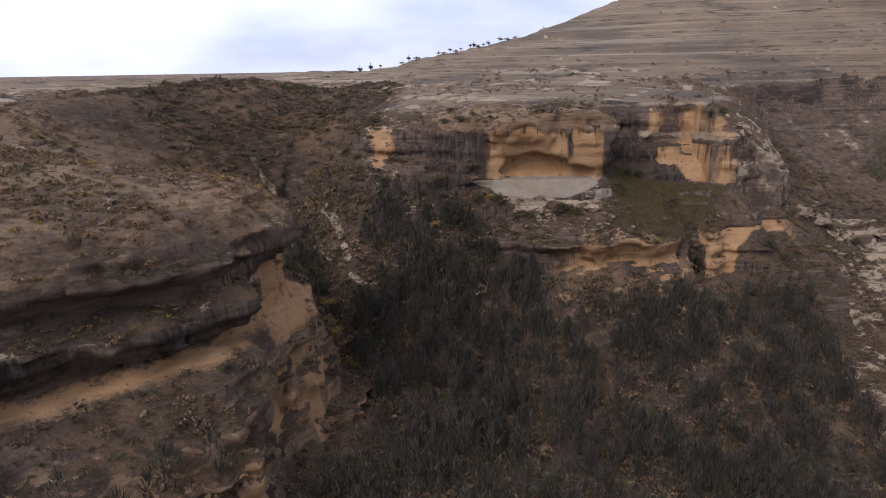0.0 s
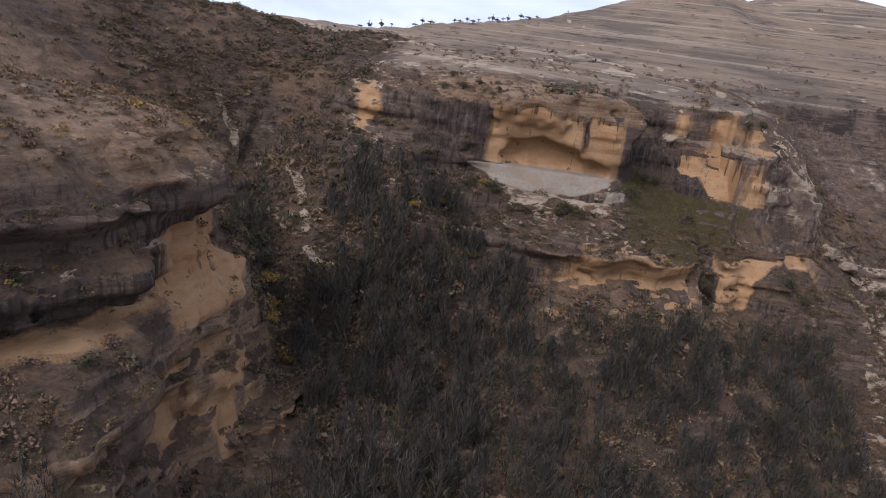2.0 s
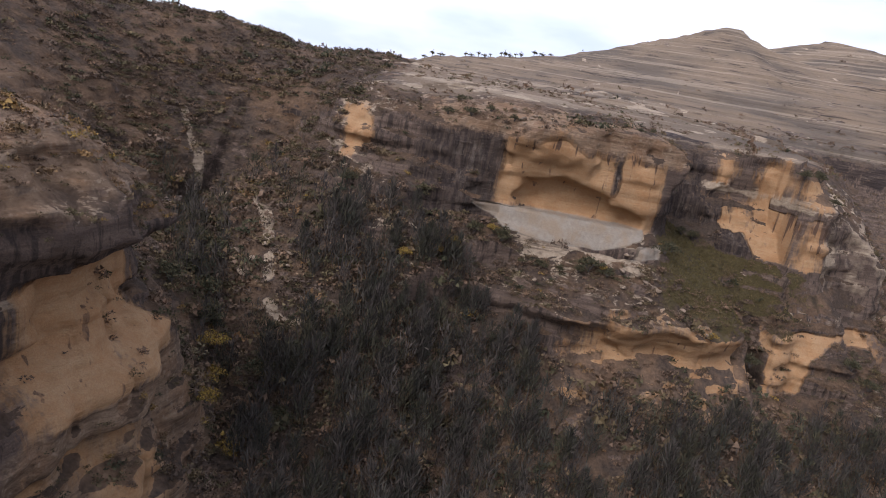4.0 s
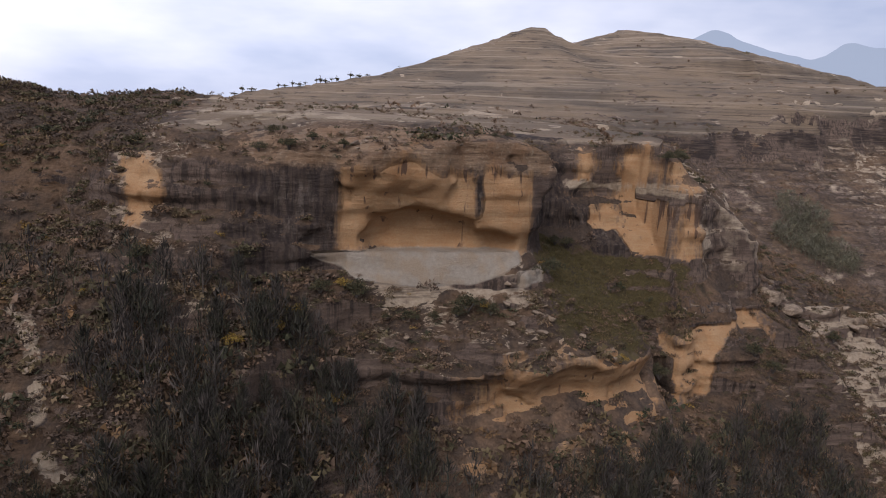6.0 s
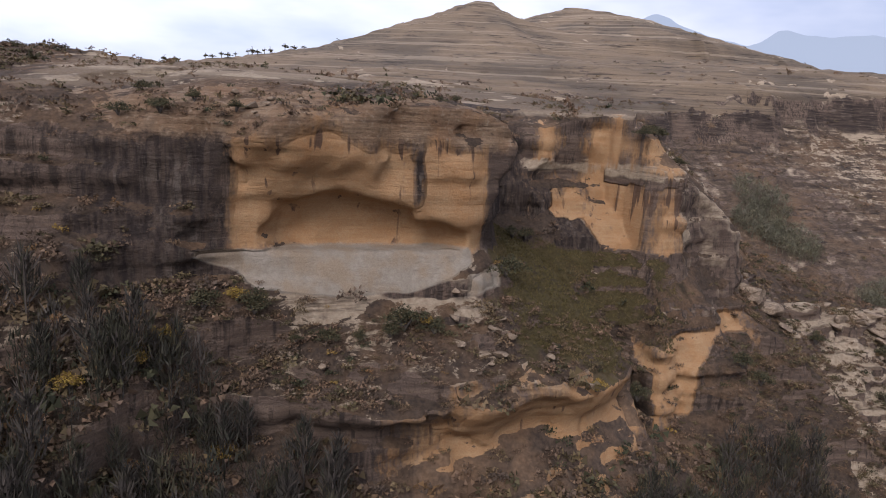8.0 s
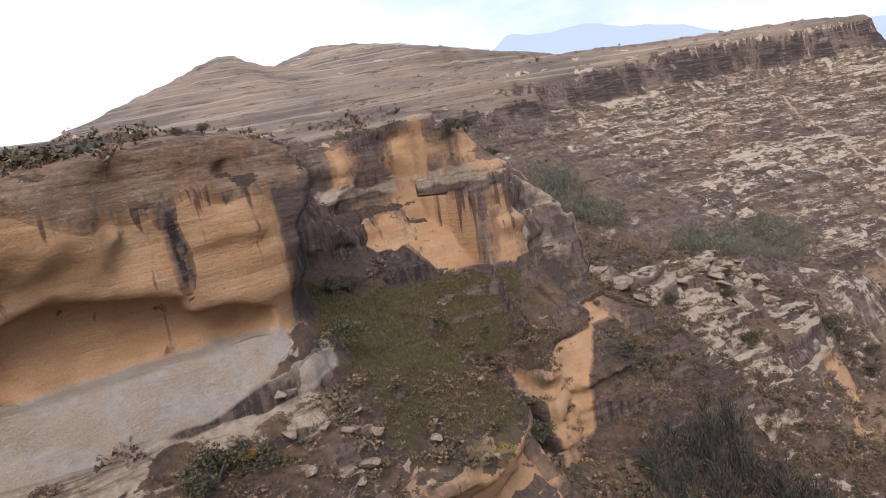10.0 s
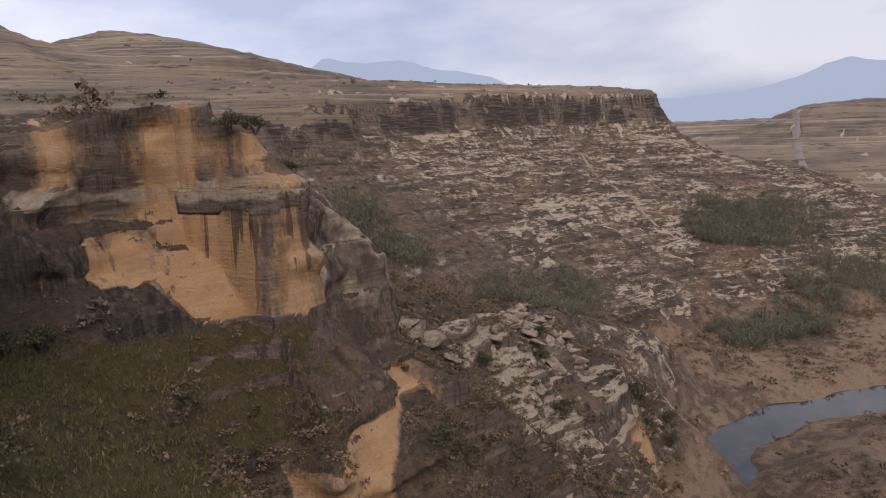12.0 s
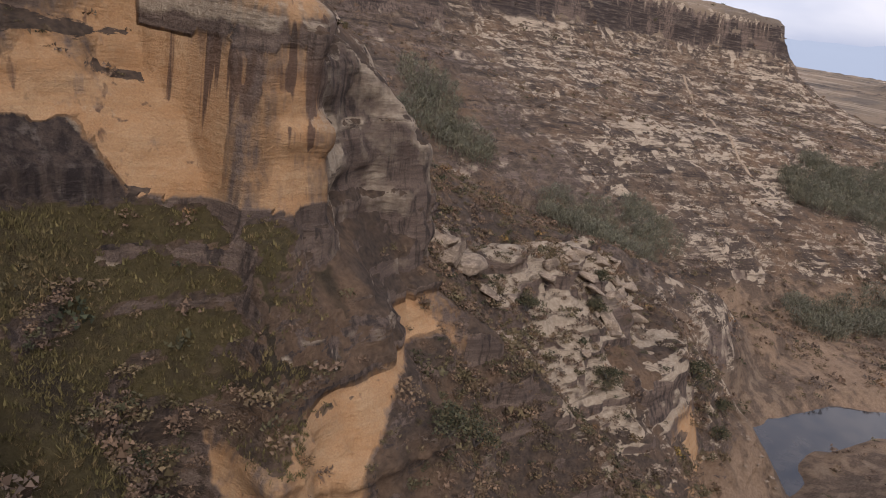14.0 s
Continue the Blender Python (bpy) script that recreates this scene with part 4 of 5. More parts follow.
def strip(name, label, ctrl, width, mat, step):
    """A worn way laid along the far ground."""
    pts, tan, _ = curve_points(ctrl, step)
    side = np.stack([-tan[:, 1], tan[:, 0]], 1) * width / 2
    v = []
    for e in (-1, -0.5, 0.5, 1):
        q = pts[:, :2] + side * e
        v.append(np.stack([q[:, 0], q[:, 1], [far_height(*c) + (0.45 if abs(e) < 1 else -0.6) for c in q]], 1))
    k = len(pts)
    ids = np.arange(4 * k).reshape(4, k)
    me = mesh_from(name, np.vstack(v), np.stack([ids[:-1, :-1], ids[:-1, 1:], ids[1:, 1:], ids[1:, :-1]], -1).reshape(-1, 4))
    me.materials.append(mat)
    return tagged(new(name, me), label, "track", kind="structure")


strip("track", "pale worn footpath down the far slope", [(486, 392), (462, 370), (440, 350), (415, 328), (398, 310), (388, 294)], 2.4, TRACK, 3.0)
strip("road", "straight gravel road across the distant plain", [(760, 300), (880, 330), (1050, 370), (1400, 450)], 9.0, ROAD, 16.0)


# ---------------------------------------------------------------- growth
rng = np.random.default_rng(7)
face_n = near_nz[near_quads].mean(1)
face_area = np.linalg.norm(np.cross(near_co[near_quads[:, 2]] - near_co[near_quads[:, 0]], near_co[near_quads[:, 3]] - near_co[near_quads[:, 1]]), axis=1) / 2
FN = face_n[:, 2]
PALE_FACE = (block(FX, FY, FZ, *APRON, 1.0) > 0.4) & (FZ > 18.6 + np.abs((FX - 27) / 15) ** 2.2 * 2.6)
face_patch = lattice(FX, FY, FZ * 0, 12.0, 51) * 0.6 + lattice(FX, FY, FZ * 0, 4.0, 52) * 0.4


def scatter(density):
    """Random places on the near land, so many a square metre."""
    want = density * face_area
    count = rng.poisson(want)
    i = np.repeat(np.arange(len(count)), count)
    uv = rng.random((len(i), 2))
    q = near_co[near_quads[i]]
    p = (q[:, 0] * ((1 - uv[:, :1]) * (1 - uv[:, 1:])) + q[:, 1] * (uv[:, :1] * (1 - uv[:, 1:])) + q[:, 2] * uv[:, :1] * uv[:, 1:] + q[:, 3] * (1 - uv[:, :1]) * uv[:, 1:])
    return p, i


def leaf_cluster(n, seed, upright=0.0, size=(0.22, 0.42), flat=0.75):
    """A ragged dome of n small leafy flakes, one unit wide, as triangles."""
    r = np.random.default_rng(seed)
    d = r.normal(size=(n, 3))
    d[:, 2] = np.abs(d[:, 2])
    d /= np.linalg.norm(d, axis=1)[:, None]
    lobes = r.normal(size=(4, 3)) * (0.22, 0.22, 0.12)
    c = d * (0.34 * r.random((n, 1)) ** 0.4) + lobes[r.integers(0, 4, n)]
    c[:, 2] = np.abs(c[:, 2]) * flat + 0.05
    s = r.uniform(*size, (n, 1))
    a = r.normal(size=(n, 3))
    a[:, 2] *= 0.6
    a /= np.linalg.norm(a, axis=1)[:, None]
    b = np.cross(a, r.normal(size=(n, 3)))
    b = b / np.linalg.norm(b, axis=1)[:, None]
    b[:, 2] += upright
    v = np.stack([c - a * s * 0.55, c + a * s * 0.55, c + b * s * 0.8], 1)
    v[:, :, 2] = np.maximum(v[:, :, 2], -0.05)
    return v.reshape(-1, 3)


def strew(name, label, category, protos, places, sizes, tints, mat, heights=None):
    """One object of many small plants, with each plant's own tint; built as plain triangles."""
    vs, ts = [], []
    kind = rng.integers(0, len(protos), len(places))
    turn = rng.uniform(0, 2 * np.pi, len(places))
    hs = sizes * rng.uniform(0.75, 1.2, len(places)) if heights is None else heights
    for k, proto in enumerate(protos):
        m = kind == k
        c, s = np.cos(turn[m])[:, None], np.sin(turn[m])[:, None]
        x = (proto[None, :, 0] * c - proto[None, :, 1] * s) * sizes[m][:, None] + places[m][:, None, 0]
        y = (proto[None, :, 0] * s + proto[None, :, 1] * c) * sizes[m][:, None] + places[m][:, None, 1]
        z = proto[None, :, 2] * hs[m][:, None] + places[m][:, None, 2]
        vs.append(np.stack([x, y, z], -1).reshape(-1, 3))
        ts.append(np.repeat(tints[m], len(proto)))
    v = np.vstack(vs)
    me = mesh_from(name, v, np.arange(len(v)).reshape(-1, 3))
    at = me.attributes.new("tint", "FLOAT", "POINT")
    at.data.foreach_set("value", np.concatenate(ts).astype(np.float32))
    me.materials.append(mat)
    return tagged(new(name, me), label, category, kind="stuff")


def foliage_material(name, stops):
    """Leaves and twigs: the plant's tint picks its colour, each flake varies a little."""
    k = Nodes(name, 0.85)
    ramp = k.n.new("ShaderNodeValToRGB")
    for j, (p, c) in enumerate(stops):
        e = ramp.color_ramp.elements[j] if j < 2 else ramp.color_ramp.elements.new(p)
        e.position, e.color = p, (*c, 1)
    isle = k.n.new("ShaderNodeNewGeometry").outputs["Random Per Island"]
    k.l.new(k.attr("tint"), ramp.inputs[0])
    return k.done(k.mix(1.0, ramp.outputs[0], k.mix(isle, (0.55, 0.55, 0.55), (1.45, 1.42, 1.35)), "MULTIPLY"))


SHRUB = foliage_material("heath_leaves", [(0.0, (0.100, 0.074, 0.057)), (1.0, (0.30, 0.21, 0.045)), (0.35, (0.172, 0.112, 0.074)), (0.55, (0.124, 0.096, 0.052)), (0.75, (0.046, 0.050, 0.029)), (0.9, (0.170, 0.100, 0.050))])
TWIG = foliage_material("winter_twigs", [(0.0, (0.042, 0.036, 0.032)), (1.0, (0.066, 0.059, 0.036)), (0.4, (0.078, 0.066, 0.058)), (0.7, (0.040, 0.041, 0.031))])
BRUSH = foliage_material("grey_green_brush", [(0.0, (0.150, 0.138, 0.104)), (1.0, (0.170, 0.148, 0.098)), (0.5, (0.118, 0.118, 0.082))])
GRASS = foliage_material("dry_grass", [(0.0, (0.116, 0.092, 0.040)), (1.0, (0.165, 0.118, 0.060)), (0.5, (0.098, 0.082, 0.034))])
shrub_kinds = [leaf_cluster(60, 100 + k, 0.3, (0.085, 0.19)) for k in range(5)]
small_kinds = [leaf_cluster(24, 140 + k, 0.3, (0.14, 0.30)) for k in range(4)]

WALL_FACE = block(FX, FY, FZ, (71, 211, 18.5), (98, 238, 33), 1.0) > 0.5
IN_CAVE = (FX > 8) & (FX < 50) & (FY > 203) & (FZ > 22) & (FZ < 39)
on_slope = np.clip((FN - 0.42) * 5, 0, 1) * ~PALE_FACE * ~IN_CAVE * ~WALL_FACE * (face_river > 11)
gorge = (face_band < np.where(FX < 14, 60, -1)) & (face_rim < np.where(FX < 0, -4.5, np.where(FX < 14, -11, -14))) & (face_bluff < -13) & (FZ < np.where(FX < 14, 20, 14)) & (FY < np.where(FX < 14, 211, 206)) & (FX < 118)
bench = (~gorge) & (face_rim < 1) & (face_bluff < -0.5)
tops = (face_rim > 0) | (face_bluff > 3) | ((face_rim > -7) & (FZ > 39))
dense = np.clip(face_patch * 1.8 + 0.8, 0.12, 1.6)

p, i = scatter(np.where(bench & ~LAWN_FACE, 0.35, 0.0) * on_slope * dense)
strew("heath_shrubs", "grey-brown winter heath and shrubs covering the rocky benches", "shrubs", shrub_kinds, p, rng.gamma(3.0, 0.42, len(p)) + 0.5, np.clip(rng.normal(0.38, 0.24, len(p)), 0, 0.95), SHRUB)
p, i = scatter(np.where(tops, np.where((face_rim > -7) & (face_rim < 12) & (FZ > 39), 0.50, np.where(face_bluff > 3, 0.34, 0.14)), 0.0) * on_slope * np.clip(face_patch * 2.0 + 0.5, 0.05, 1.5))
strew("heath_tufts", "low brown tufts on the sandstone plateau and bluff tops", "shrubs", small_kinds, p, rng.gamma(3.0, 0.26, len(p)) + 0.3, np.clip(rng.normal(0.42, 0.22, len(p)), 0, 0.9), SHRUB)
p, i = scatter(np.where(LAWN_FACE, 5.5, 0.0) * on_slope)


def blades(seed, n=8):
    """A tuft of slender grass blades, one unit high."""
    r = np.random.default_rng(seed)
    c = r.normal(size=(n, 3)) * (0.28, 0.28, 0)
    tip = c + r.normal(size=(n, 3)) * (0.30, 0.30, 0.12) + (0, 0, 0.8)
    w = r.normal(size=(n, 3)) * (0.10, 0.10, 0)
    return np.stack([c - w, c + w, tip], 1).reshape(-1, 3)


strew("grass", "coarse olive and straw-coloured grass on the steep slope", "grass", [blades(160 + k) for k in range(5)], p, rng.uniform(0.25, 0.52, len(p)), np.clip(lattice(p[:, 0], p[:, 1], p[:, 2], 6, 71) * 0.5 + rng.random(len(p)) * 0.6 + 0.2, 0, 1), GRASS)
p, i = scatter(np.where(LAWN_FACE, 0.035, 0.0) * on_slope)
strew("slope_shrubs", "small brown shrubs dotted in the steep grass", "shrubs", small_kinds, p, rng.uniform(0.6, 1.6, len(p)), np.clip(rng.normal(0.4, 0.2, len(p)), 0, 0.9), SHRUB)
# ledges and brow of the bluff: olive and straw scrub
ledges = (face_bluff > -20) & (FY < 172) & (FX < -12) & (FZ > -20) & ~((FZ > 11) & (FZ < 15) & (face_bluff < 4)) & ~((FZ > 8) & (FZ < 24) & (FY > 108) & (FX > -42))
p, i = scatter(np.where(ledges & ~((FZ < -6) & (FX > -40)), 0.62, 0.0) * np.clip((FN - 0.22) * 4, 0, 1) * np.clip(dense, 0.4, 1.5) * np.where(FZ > 31, 0.6, 1.0))
strew("ledge_scrub", "olive and straw-brown scrub on the ledges of the bluff", "shrubs", shrub_kinds, p, rng.gamma(3.0, 0.28, len(p)) + 0.35, np.clip(np.where(p[:, 2] > 31, np.where(rng.random(len(p)) < 0.5, rng.normal(0.90, 0.03, len(p)), rng.normal(0.40, 0.10, len(p))), np.where(rng.random(len(p)) < 0.12, 0.93, rng.normal(0.60, 0.12, len(p)))), 0, 0.97), SHRUB)
# scrub on the broken ground below the steep grass
broken_foot = (FX > 66) & (FX < 106) & (FY > 198) & (FY < 232) & (FZ > -10) & (FZ < 18.5) & ~(LAWN_FACE & (FN > 0.62)) & (face_rim < -0.5)
broken_foot |= (FX > 84) & (FX < 150) & (FY > 190) & (FY < 246) & (FZ > -40) & (FZ < 8) & (face_rim < -2)
broken_foot |= (FX > 2) & (FX < 66) & (FY > 184) & (FY < 205) & (FZ > 5) & (FZ < 19) & ~gorge & (face_rim < -4)
broken_foot &= ~((FX > 81) & (FX < 121) & (np.abs(face_band - 0.4) < 2.8) & (FZ > -9.5) & (FZ < 5.5))
broken_foot &= ~((FX > 29) & (FX < 76) & (face_band > -3) & (face_band < 2.5) & (FZ < 7.5))
p, i = scatter(np.where(broken_foot, np.where(FX > 70, 0.95, 0.75), 0.0) * np.clip((FN - 0.02) * 3, 0, 1) * np.clip(dense, 0.45, 1.4))
strew("foot_scrub", "brown and grey scrub on broken ground below the grass", "shrubs", shrub_kinds, p, rng.gamma(3.0, 0.3, len(p)) + 0.5, np.clip(rng.normal(0.40, 0.24, len(p)), 0, 0.80), SHRUB)
# foot of the slopes at the gorge head
gorge_head = (FX > -80) & (FX < 6) & (FY > 138) & (FY < 216) & (FZ < 27) & (face_rim < -3) & (face_bluff < -6)
p, i = scatter(np.where(gorge_head & (np.abs(plan_distance(*flat_xy, CREEK)[0]) > 2.0), 0.24, 0.0) * np.clip((FN - 0.3) * 5, 0, 1) * dense)
strew("slope_thicket", "dark tangled scrub below the gorge head", "shrubs", shrub_kinds, p, rng.gamma(4.0, 0.45, len(p)) + 0.8, np.clip(rng.normal(0.34, 0.28, len(p)), 0, 0.97), SHRUB)
hillside = (FX < -22) & (face_bluff < 6) & (FY > 150)
p, i = scatter(np.where(hillside, 0.34, 0.0) * on_slope * np.clip(dense, 0.5, 1.4))
strew("hillside_scrub", "dense dark scrub on the hillside at the gorge head", "shrubs", shrub_kinds, p, rng.gamma(3.0, 0.5, len(p)) + 0.6, np.clip(np.where(rng.random(len(p)) < 0.55, rng.normal(0.04, 0.06, len(p)), rng.normal(0.63, 0.08, len(p))), 0, 0.8), SHRUB)


# ---------------------------------------------------------------- trees
def part(name, v, faces, mat, parent, label=""):
    me = mesh_from(name, np.asarray(v), np.asarray(faces))
    me.materials.append(mat)
    ob = new(name, me)
    ob.parent = parent
    return tagged(ob, label) if label else ob


def tube(path, radii, sides=6):
    """A tapered limb along a path, as quads."""
    path = np.asarray(path, float)
    a = np.arange(sides) / sides * 2 * np.pi
    t = np.gradient(path, axis=0)
    t /= np.linalg.norm(t, axis=1)[:, None]
    u = np.cross(t, (0.31, 0.95, 0.07))
    u /= np.linalg.norm(u, axis=1)[:, None]
    w = np.cross(t, u)
    v = (path[:, None] + (u[:, None] * np.cos(a)[None, :, None] + w[:, None] * np.sin(a)[None, :, None]) * np.asarray(radii)[:, None, None]).reshape(-1, 3)
    q = [(i * sides + j, i * sides + (j + 1) % sides, (i + 1) * sides + (j + 1) % sides, (i + 1) * sides + j) for i in range(len(path) - 1) for j in range(sides)]
    return v, np.array(q)


def join(pieces):
    vs, qs, o = [], [], 0
    for v, q in pieces:
        vs.append(v)
        qs.append(q + o)
        o += len(v)
    return np.vstack(vs), np.vstack(qs)


BARK = plain_material("grey_bark", (0.045, 0.038, 0.033), (0.13, 0.11, 0.095), 3.0)


def twig_crown(r, n, height, spread, rise):
    """Thin upward sprays of bare twigs round the limbs, as slender triangles."""
    h = r.random(n) ** 0.8
    ang = r.uniform(0, 2 * np.pi, n)
    rad = spread * np.sqrt(r.random(n)) * np.sin(np.clip(h * 0.85 + 0.18, 0, 1) * np.pi) ** 0.7
    c = np.stack([np.cos(ang) * rad, np.sin(ang) * rad, height * (0.22 + 0.70 * h)], 1)
    d = np.stack([np.cos(ang) * 0.35, np.sin(ang) * 0.35, np.full(n, rise)], 1) + r.normal(size=(n, 3)) * 0.28
    d /= np.linalg.norm(d, axis=1)[:, None]
    s = np.cross(d, r.normal(size=(n, 3)))
    s /= np.linalg.norm(s, axis=1)[:, None]
    ln = height * r.uniform(0.10, 0.24, n)[:, None]
    w = height * r.uniform(0.006, 0.016, n)[:, None]
    return np.stack([c - s * w, c + s * w, c + d * ln], 1).reshape(-1, 3)


def bare_tree(seed, height, n=230):
    """A bare winter tree: trunk with limbs, and a crown of upward twigs."""
    r = np.random.default_rng(seed)
    root = new("bare_tree")
    zs = np.linspace(-0.6, height * 0.9, 6)
    lean = r.normal(size=2) * 0.03
    path = np.stack([zs * lean[0] + r.normal(size=6) * 0.05, zs * lean[1] + r.normal(size=6) * 0.05, zs], 1)
    pieces = [tube(path, height * np.linspace(0.016, 0.003, 6), 6)]
    for _ in range(9):
        h, a = r.uniform(0.2, 0.75) * height, r.uniform(0, 2 * np.pi)
        ln = height * r.uniform(0.16, 0.32)
        t = np.linspace(0, 1, 4)[:, None]
        b = np.array([h * lean[0], h * lean[1], h]) + t * ln * np.array([np.cos(a) * 0.5, np.sin(a) * 0.5, 0.85]) + t * t * np.array([0, 0, ln * 0.25])
        pieces.append(tube(b, height * np.linspace(0.007, 0.0015, 4), 4))
    part("trunk", *join(pieces), BARK, root)
    v = twig_crown(r, n, height, height * 0.17, 1.0)
    crown = part("crown", v, np.arange(len(v)).reshape(-1, 3), TWIG, root)
    at = crown.data.attributes.new("tint", "FLOAT", "POINT")
    at.data.foreach_set("value", np.repeat(np.clip(r.random(n) * 0.5 + r.random() * 0.5, 0, 1), 3).astype(np.float32))
    return tagged(root, "bare grey winter tree with thin upward twigs", "tree", "trees in the gorge")


def plant(protos, places, scales):
    """Copies of whole trees at the places; the first use of each keeps the original."""
    for k, (p, s) in enumerate(zip(places, scales)):
        proto = protos[k % len(protos)]
        m = Matrix.LocRotScale(p, Euler((0, 0, k * 2.399)), (s, s, s))
        if k < len(protos):
            proto.matrix_basis = m
        else:
            ob = copy_thing(proto, Matrix.Translation(p))
            ob.matrix_basis = m


p, i = scatter(np.where(gorge & (FN > 0.4) & (face_band < np.where(FX > 24, -10, np.where(FX < 14, 60, -2))), 0.150, 0.0) * np.clip(face_patch * 1.2 + 0.85, 0.1, 1.4) * np.where(FY > 70, 1.0, 0.35) * np.where((FX < -24) & (FY > 150), 0.55, 1.0) * (np.abs(plan_distance(*flat_xy, CREEK)[0]) > 4))
near_band = (np.abs(p[:, 0] - 30) < 55) & (p[:, 1] > 118) & (p[:, 1] < 205)
pick = np.nonzero(near_band)[0]
pick = rng.permutation(pick)[:260]
rest = np.setdiff1d(np.arange(len(p)), pick)
plant([bare_tree(200 + k, 8.0) for k in range(6)], p[pick], rng.uniform(0.7, 1.25, len(pick)))
thicket_kinds = [np.vstack([twig_crown(np.random.default_rng(300 + k), 72, 1.0, 0.20, 1.0), tube([(0, 0, -0.08), (0.01, 0, 0.45), (0.02, 0.01, 0.92)], (0.014, 0.009, 0.002), 3)[0][np.array([0, 1, 4, 0, 4, 3, 1, 2, 5, 1, 5, 4, 3, 4, 7, 3, 7, 6, 4, 5, 8, 4, 8, 7])]]) for k in range(6)]
far_kinds = [np.vstack([twig_crown(np.random.default_rng(320 + k), 36, 1.0, 0.21, 1.0) * (1.5, 1.5, 1.0), q[-24:]]) for k, q in enumerate(thicket_kinds)]
hts = rng.uniform(4.5, 9.5, len(rest))
strew("thicket", "dense bare grey trees crowding the gorge floor", "trees", thicket_kinds, p[rest], hts * 1.05, rng.random(len(rest)), TWIG, hts)
p, i = scatter(np.where(gorge, 0.34, 0.0) * np.clip((FN - 0.25) * 5, 0, 1) * np.clip(dense, 0.5, 1.3))
strew("undergrowth", "dark olive and brown undergrowth beneath the gorge trees", "shrubs", small_kinds, p, rng.gamma(4.0, 0.45, len(p)) + 0.8, np.clip(rng.normal(0.48, 0.24, len(p)), 0, 0.90), SHRUB)


def leafy_bush(seed, tint_at, spread, label):
    """A rounded evergreen bush: short stems and a crown of leaf flakes."""
    r = np.random.default_rng(seed)
    root = new("bush")
    pieces = []
    for _ in range(5):
        a, ln = r.uniform(0, 2 * np.pi), r.uniform(0.5, 0.8)
        t = np.linspace(0, 1, 4)[:, None]
        pieces.append(tube(np.array([0, 0, -0.15]) + t * ln * np.array([np.cos(a) * 0.45, np.sin(a) * 0.45, 0.7]), np.linspace(0.05, 0.012, 4), 5))
    part("stem", *join(pieces), BARK, root)
    v = np.vstack([leaf_cluster(280, seed * 7 + k, 0.1, (0.05, 0.11), 0.95) * 0.8 + o for k, o in enumerate([(0, 0, 0.25), (0.25, 0.1, 0.1), (-0.22, 0.16, 0.12), (0.02, -0.26, 0.14)])])
    crown = part("crown", v, np.arange(len(v)).reshape(-1, 3), SHRUB, root)
    at = crown.data.attributes.new("tint", "FLOAT", "POINT")
    at.data.foreach_set("value", np.repeat(np.clip(tint_at + r.normal(size=len(v) // 3) * spread, 0, 1), 3).astype(np.float32))
    return tagged(root, label, "bush")


green_bush = [leafy_bush(400 + k, 0.72, 0.05, "dark green evergreen bush rooted among the rocks") for k in range(3)]
yellow_bush = [leafy_bush(410 + k, 0.97, 0.05, "yellow-leaved autumn bush on the slope") for k in range(2)]


def ground_z(x, y, below=99.0):
    """Height of the near land at a plan place (the topmost face there, under an overhang if asked)."""
    near = ((FX - x) ** 2 + (FY - y) ** 2 < 2.2) & (FZ < below) & (FN > 0.1)
    return float(FZ[near].max()) if near.any() else 0.0


def set_down(protos, spots, below=99.0):
    """Whole plants at (x, y, size) spots, on the ground there."""
    plant(protos, [(x, y, ground_z(x, y, below) - 0.2) for x, y, _ in spots], [w for *_, w in spots])


# on the benches and slopes, under the overhang
set_down(green_bush, [(33, 198.5, 4.5), (37, 198, 3), (14, 200, 4), (8, 200, 3.5), (50, 206, 4.0), (53, 211, 3), (31, 198, 2.5), (22, 198.6, 2.2), (76, 207, 4), (95, 205, 4), (-14, 205, 5), (-20, 203, 4),
                      (-4, 203, 3), (-40, 186, 6), (-43, 180, 6), (-38, 174, 5.5), (-46, 190, 6), (-35, 169, 5), (-42, 168, 5), (-24, 165, 5), (-19, 160, 4), (-48, 197, 5), (-20, 169, 4.5), (168, 238, 4), (176, 243, 3.5), (160, 228, 4), (146, 238, 4), (190, 225, 5), (200, 228, 5),
                      (205, 222, 4), (195, 218, 4), (60, 228, 3), (64, 231, 3), (103, 214, 4), (110, 216, 4)], 24.0)
# along the rims
set_down([copy_thing(b, Matrix.Translation((0, 0, 0))) for b in green_bush], [(19, 198.5, 1.5), (24, 198, 1.3), (27, 198, 1.8), (31, 198.2, 1.5), (36, 200, 1.2), (12, 206, 2.0), (3, 208, 2.6), (-2, 210, 2.4), (7, 209, 2.0), (0, 216, 2.2),
                      (39, 208, 1.5), (42, 210, 1.4), (92, 233, 3.2), (99, 236, 3.0), (87, 231, 3.2), (94, 238, 3.0)])
set_down(yellow_bush, [(-33, 165, 4.2), (-31, 161, 3.4), (-24, 152, 3), (4, 196, 3), (1, 193, 3.2), (-5, 190, 3), (10, 192, 2.6), (12, 201, 2.4), (36, 198.5, 1.6), (-28, 150, 3), (-24, 153, 2.4), (60, 194, 2.4)], 24.0)


